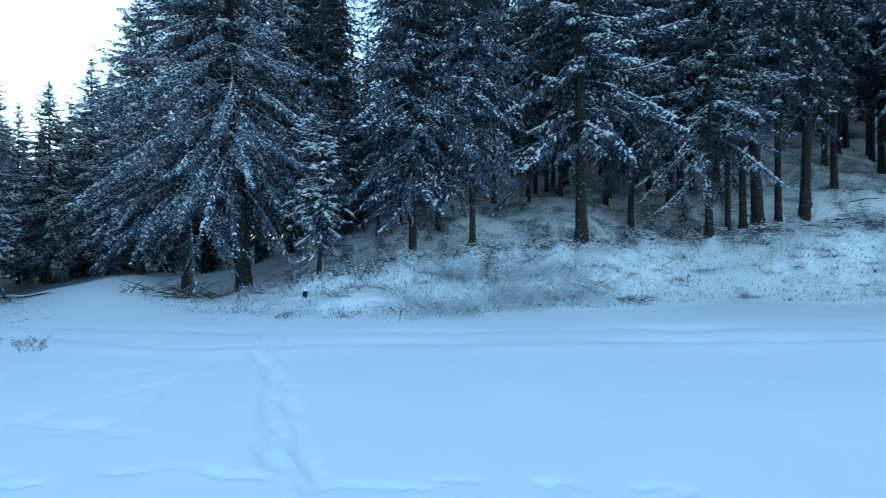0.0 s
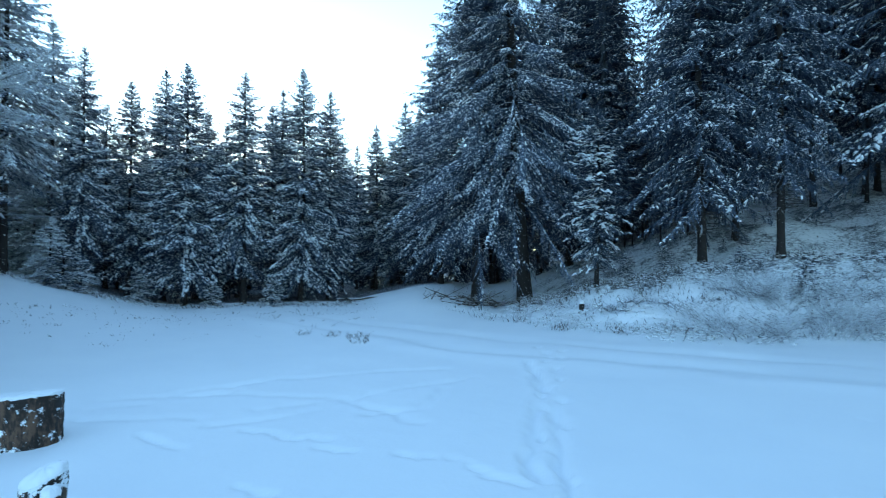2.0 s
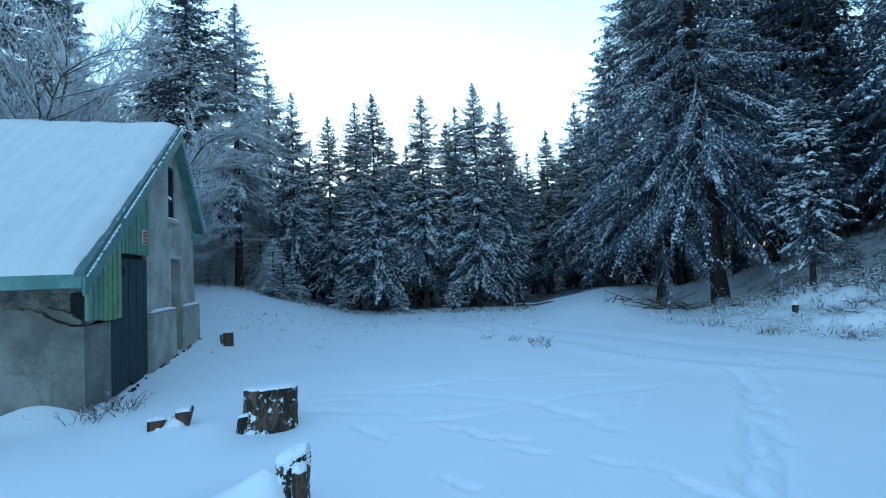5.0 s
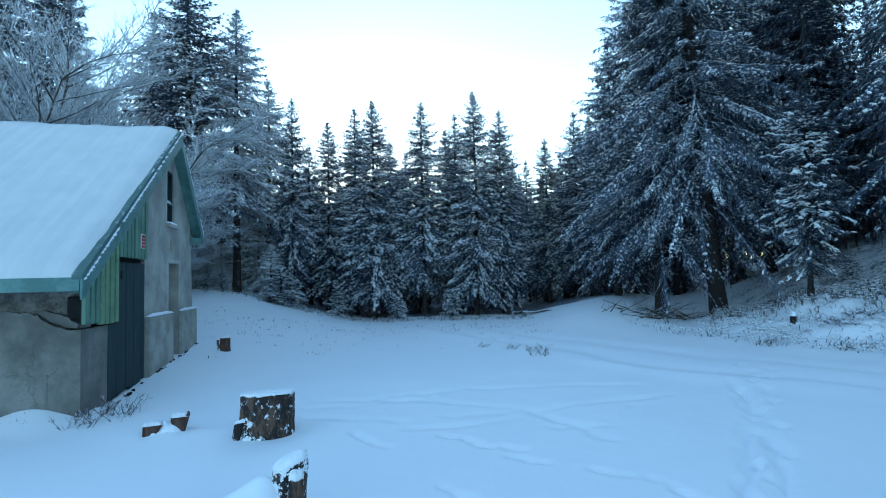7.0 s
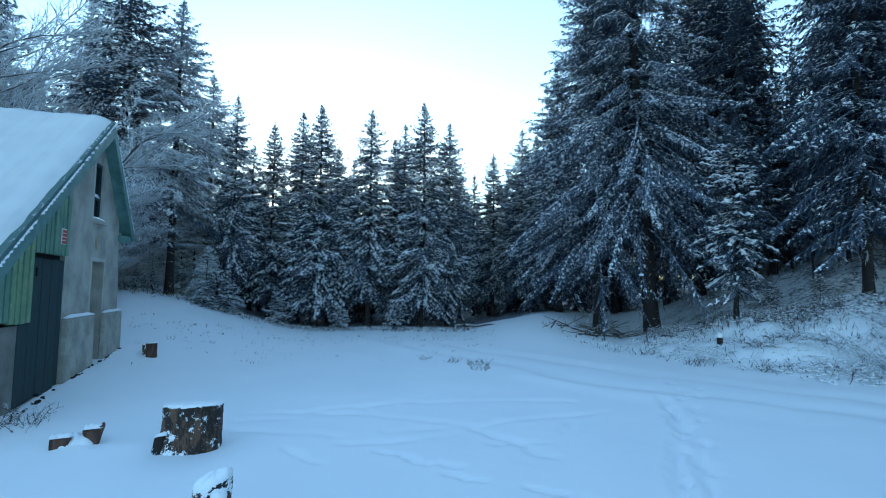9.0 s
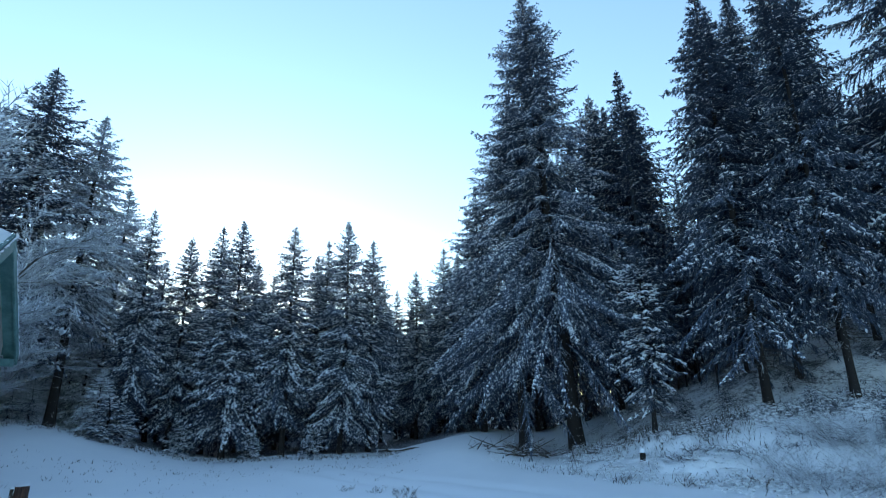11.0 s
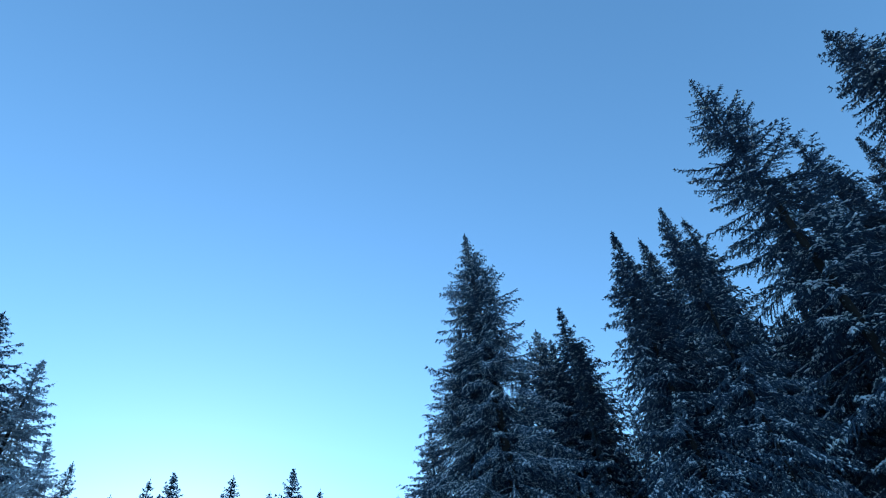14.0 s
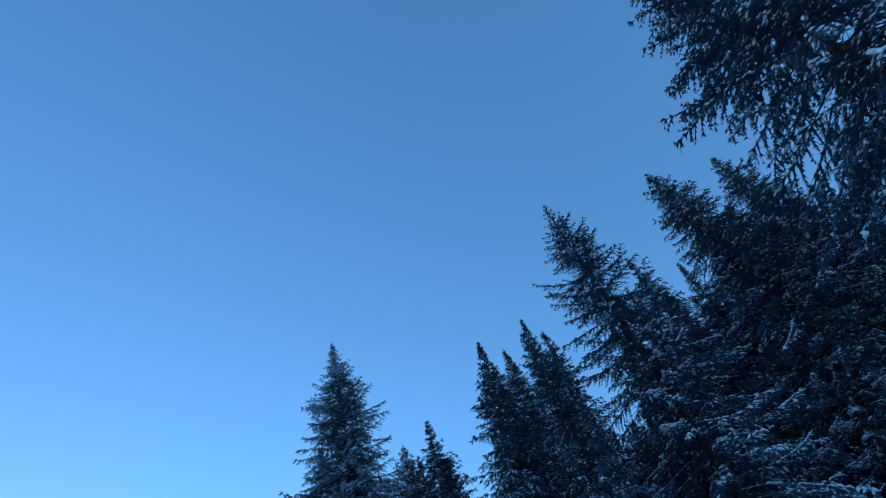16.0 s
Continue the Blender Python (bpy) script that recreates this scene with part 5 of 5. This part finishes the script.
stump("broken_stump", -3.39, 1.69, 64, "broken snow-plastered stump with a rounded top in deep snow",
      [dict(r=0.098, h=0.44, seed=3, mat=M_SNOWBARK, cap=0.045, flare=0.15, rough=0.18, cut=0.10, roots=((180, 1.5, 1.8), (100, 0.8, 2.5))),
       dict(r=0.046, h=0.37, seed=14, mat=M_WOODCUT, cap=0.040, x=0.03, y=-0.125, flare=0.3, rough=0.2)])
stump("small_stump", -3.85, 14.91, 0, "small dark stump with a round cap of snow", [dict(r=0.072, h=0.19, seed=8, mat=M_BARK, cap=0.10, flare=0.1)])


def split_log():
    """Two wedges of a split log under one roof of snow, the middle buried."""
    ob = tagged(new("split_log"), "reddish split log half buried under snow", "log")
    ob.matrix_basis = pose(-6.36, 1.68, float(land(-6.36, 1.68)) + 0.05, 0, 0, 75)
    prism("wood", [(-0.215, -0.1), (-0.12, -0.1), (-0.02, 0.11), (-0.21, 0.11)], -0.10, 0.08, M_SPLIT, ob, "", 0.01)
    prism("wood", [(0.10, 0.02), (0.185, -0.06), (0.25, 0.185), (0.05, 0.12)], -0.08, 0.07, M_SPLIT, ob, "", 0.01)
    snow_pile(ob, -0.215, -0.02, -0.105, 0.09, 0.106, 0.035)
    snow_pile(ob, -0.16, 0.17, -0.125, 0.14, -0.03, 0.17)
    snow_pile(ob, 0.065, 0.235, -0.085, 0.08, 0.158, 0.040)


split_log()


def log(x, y, turn, L, r, label, seed=1, lift=0.0):
    ob = tagged(new("log"), label, "log")
    ob.matrix_basis = pose(x, y, float(land(x, y)) + r * 0.5 + lift, 0, 0, turn)
    v, f = [], []
    n, m = 12, 16
    for i in range(m + 1):
        s = i / m - 0.5
        for k in range(n):
            a = 6.283 * k / n
            rr = r * (1 - 0.3 * (s + 0.5)) * (1 + 0.15 * noise.noise(Vector((s * 9, math.cos(a), math.sin(a) + seed))))
            v.append((s * L, rr * math.cos(a), rr * math.sin(a) + 0.08 * math.sin(s * 4)))
    for i in range(m):
        for k in range(n):
            f.append((i * n + k, (i + 1) * n + k, (i + 1) * n + (k + 1) % n, i * n + (k + 1) % n))
    f += [tuple(range(n))[::-1], tuple(range(m * n, m * n + n))]
    part("wood", v, f, M_DEAD, ob, smooth=True)
    part("snow_cap", [(p[0] * 0.97, p[1] * 0.6, p[2] * 0.35 + r * 0.72) for p in v], f, M_SNOW, ob, "strip of snow along the top", smooth=True)


log(-14.0, 18.2, 10, 1.6, 0.05, "thin fallen log lying in the snow", 2)
log(-15.6, 18.9, -15, 1.2, 0.05, "short fallen log at the wood's edge", 3)
log(16.9, 22.2, 25, 1.9, 0.035, "fallen snowy log on the slope", 4)
log(17.8, 23.0, -20, 1.6, 0.03, "fallen snowy log on the slope", 5)
log(16.2, 23.4, 55, 2.0, 0.03, "fallen snowy log on the slope", 6)


rng = random.Random(12)
for k in range(14):
    x = rng.uniform(9.5, 19.0)
    y = float(foot(x)) + rng.uniform(4.2, 10.0)
    log(x, y, rng.uniform(-40, 60), rng.uniform(0.7, 1.9), rng.uniform(0.018, 0.035), "dead branch fallen on the snowy slope", 20 + k)


# ---- brushwood, shrubs, weeds ----
def shrub(seed, R, H, stems, label, mat=None, arch=0.8, name="shrub", fine=2):
    rng = random.Random(seed)
    rows = []
    for _ in range(stems):
        a, q = rng.uniform(0, 6.283), math.sqrt(rng.random()) * R * 0.7
        p = Vector((q * math.cos(a), q * math.sin(a), -0.08))
        o = rng.uniform(0, 6.283)
        d = Vector((math.cos(o) * arch * rng.random(), math.sin(o) * arch * rng.random(), 1)).normalized()
        L, r = H * rng.uniform(0.5, 1.15), rng.uniform(0.004, 0.009)
        for i in range(5):
            d = (d + Vector((math.cos(o), math.sin(o), -0.35)) * 0.14 * arch + Vector((rng.gauss(0, 0.1), rng.gauss(0, 0.1), rng.gauss(0, 0.05)))).normalized()
            e = p + d * L / 5
            rows.append((p, e, r * (1 - 0.16 * i), r * (1 - 0.16 * (i + 1))))
            if i:
                for _ in range(fine):
                    b = (d + Vector((rng.gauss(0, 0.6), rng.gauss(0, 0.6), rng.gauss(0.1, 0.3)))).normalized()
                    g = p + (e - p) * rng.random()
                    rows.append((g, g + b * L * rng.uniform(0.12, 0.30), r * 0.6, 0.003))
            p = e
    ob = new(name, mesh_data(name, *rods(rows, 3), mat or M_TWIG))
    return tagged(ob, label, "shrub", kind="stuff")


shrubs = [shrub(s, 1.0, h, n, "bare shrub of thin arching stems white with frost", arch=a) for s, h, n, a in ((1, 1.25, 66, 1.0), (2, 1.0, 60, 1.2), (3, 0.8, 52, 0.9))]
low = [shrub(s, 0.9, h, n, "low snow-covered brambles and dry stalks on the bank", M_WEED, 1.3, "bramble", 4) for s, h, n in ((5, 0.62, 34), (6, 0.5, 36))]


def spots(models, rows):
    for n, x, y, turn, k in rows:
        m = pose(x, y, float(land(x, y)), 0, 0, turn) @ Matrix.Scale(k, 4)
        if models[n] in USED:
            copy_thing(models[n], m @ Matrix.Scale(1 / models[n].scale[0], 4))
        else:
            models[n].matrix_basis = m
            USED.add(models[n])


rng = random.Random(9)
spots(shrubs, [(k % 3, x, float(foot(x)) + d, 67 * k, k2) for k, (x, d, k2) in enumerate([
    (-0.4, 0.5, 0.8), (0.4, 0.3, 1.0), (1.2, 0.5, 1.1), (2.0, 0.4, 1.05), (2.9, 0.6, 1.1), (3.7, 0.6, 1.0), (0.9, 1.4, 1.1), (1.9, 1.6, 1.1), (2.8, 1.7, 1.0), (3.8, 1.8, 1.0), (4.7, 1.2, 0.9), (-1.0, 1.6, 0.8), (0.1, 2.2, 0.9)])])
spots(low, [(k % 2, x, float(foot(x)) + 0.25 + 3.4 * rng.random() ** 1.4, rng.uniform(0, 360), rng.uniform(0.3, 0.75)) for k, x in enumerate(np.linspace(-3.0, 17.5, 54) + np.array([rng.uniform(-0.3, 0.3) for _ in range(54)]))])

sprout = shrub(21, 0.55, 0.42, 16, "cluster of dark dry stalks poking through the meadow snow", M_GRASS, 0.7, "dry_stalks", 3)
spots([sprout], [(0, -7.3, 9.4, 0, 0.62), (0, -8.0, 9.4, 80, 0.5), (0, -6.9, 9.0, 200, 0.6), (0, -8.9, 9.4, 150, 0.4), (0, -3.9, 13.3, 30, 0.7), (0, -2.4, 13.3, 100, 0.8), (0, -5.4, 14.3, 190, 0.55), (0, -1.2, 13.2, 250, 0.8),
                 (0, -7.6, 1.30, 50, 0.8), (0, -7.75, 1.5, 140, 0.7), (0, -7.55, 1.05, 250, 0.6), (0, -8.1, 0.75, 10, 0.6), (0, -7.90, 0.65, 70, 0.42), (0, -8.05, 0.38, 120, 0.5)])

# brushwood under the large spruce
rng = random.Random(31)
for bx, by, n in ((-8.3, 16.9, 22), (-7.6, 17.1, 16), (-9.1, 17.0, 9)):
    rows = []
    for _ in range(n):
        a, e = rng.uniform(0, 6.283), rng.uniform(-0.05, 0.8)
        p = Vector((rng.gauss(0, 0.4), rng.gauss(0, 0.4), rng.uniform(0.02, 0.16)))
        d = Vector((math.cos(a), math.sin(a), e * 0.6))
        L = rng.uniform(0.4, 1.2)
        rows.append((p, p + d * L, rng.uniform(0.012, 0.03), 0.006))
        for _ in range(3):
            g = p + d * L * rng.uniform(0.4, 0.9)
            rows.append((g, g + (d + Vector((rng.gauss(0, 0.6), rng.gauss(0, 0.6), rng.gauss(0, 0.3)))) * 0.3, 0.008, 0.003))
    ob = new("brushwood", mesh_data("brushwood", *rods(rows, 4), M_DEAD))
    ob.matrix_basis = pose(bx, by, float(land(bx, by)))
    tagged(ob, "pile of dead branches dusted with snow under the spruce", "brushwood")


# ---- grass, seedlings and litter too many to count ----
def grass(name, spots_, label, high, mat, seed, blades=5, lean=0.5):
    rng = random.Random(seed)
    rows = []
    for x, y in spots_:
        z = float(land(x, y))
        for _ in range(blades):
            a = rng.uniform(0, 6.283)
            h = high * rng.uniform(0.4, 1.3)
            p = Vector((x + rng.gauss(0, 0.06), y + rng.gauss(0, 0.06), z - 0.03))
            q = p + Vector((math.cos(a) * lean * h, math.sin(a) * lean * h, h))
            rows.append((p, q, 0.006 + 0.006 * rng.random()))
            rows.append((q, q + Vector((math.cos(a) * h * 0.35, math.sin(a) * h * 0.35, -0.05 * h)), 0.005))
    return tagged(new(name, mesh_data(name, *spindles(rows), mat)), label, "grass", kind="stuff")


rng = random.Random(77)
bank = []
while len(bank) < 2600:
    x, u = rng.uniform(-9, 19), 0.1 + 5.5 * rng.random() ** 1.3
    if rng.random() < 0.25 + 0.75 * min(1, max(0, (x + 9) / 9)):
        bank.append((x, float(foot(x)) + u))
grass("dry_grass", bank, "dry frosted grass and stalks sticking out of the snowy bank", 0.17, M_WEED, 1, 3, 0.8)
floor_ = []
while len(floor_) < 4200:
    x, u = rng.uniform(-7, 24), 3.6 + 14 * rng.random() ** 1.3
    floor_.append((x, float(foot(x)) + u))
grass("forest_undergrowth", floor_, "frosted undergrowth and twigs on the snowy forest floor", 0.12, M_WEED, 2, 3, 1.2)
tufts = []
for _ in range(260):
    az, d = rng.uniform(36, 72), rng.gauss(0, 0.9)
    dist = 18.0 - 0.06 * (az - 50) + d
    if rng.random() < 0.3:
        dist -= rng.uniform(0, 5)
    tufts.append(place(az, dist)[:2])
grass("meadow_tufts", tufts, "sparse grass tips showing through the meadow snow", 0.08, M_GRASS, 3, 3, 0.8)
edge_grass = []
for _ in range(800):
    edge_grass.append(place(rng.uniform(38, 74), rng.gauss(22.0, 0.5))[:2])
grass("edge_grass", edge_grass, "brown dry grass under the first spruces", 0.13, M_GRASS, 4, 4, 0.9)


shade_grass = []
for _ in range(900):
    az = rng.uniform(5, 21)
    shade_grass.append(place(az, rng.gauss(17.6, 0.7) + (az - 13) * 0.12)[:2])
grass("shade_grass", shade_grass, "dark dry grass under the spruces at the top of the bank", 0.20, M_GRASS, 6, 4, 0.5)


def clutter():
    """Dead leaves and stalks of low plants on the bank, each clump carrying pads of snow."""
    rng = random.Random(55)
    leaves, pads = [], []
    for _ in range(560):
        x = rng.uniform(-7, 18)
        u = 0.1 + 4.6 * rng.random() ** 1.2
        if rng.random() > 0.30 + 0.70 * min(1, max(0, (x + 7) / 6)):
            continue
        size = rng.uniform(0.12, 0.42)
        for _ in range(int(6 + 34 * size)):
            px, py = x + rng.gauss(0, size), float(foot(x)) + u + rng.gauss(0, size * 0.8)
            p = Vector((px, py, float(land(px, py)) + rng.uniform(0.0, 0.30) * size))
            a = rng.uniform(0, 6.283)
            d = Vector((math.cos(a), math.sin(a), rng.uniform(-0.5, 0.9)))
            leaves.append((p, p + d * rng.uniform(0.06, 0.15), rng.uniform(0.006, 0.016)))
            q = p + Vector((rng.gauss(0, 0.05), rng.gauss(0, 0.05), rng.uniform(0.015, 0.05)))
            pads.append((q, q + Vector((math.cos(a) * 0.10, math.sin(a) * 0.10, rng.uniform(-0.02, 0.02))) * rng.uniform(0.6, 2.0), rng.uniform(0.02, 0.05)))
    tagged(new("dead_leaves", mesh_data("dead_leaves", *spindles(leaves), M_GRASS)), "dead brown leaves and stalks of low plants on the bank", "plant litter", kind="stuff")
    tagged(new("snow_pads", mesh_data("snow_pads", *spindles(pads), M_SNOW, smooth=True)), "small pads of snow caught on the plants of the bank", "snow", kind="stuff")


clutter()
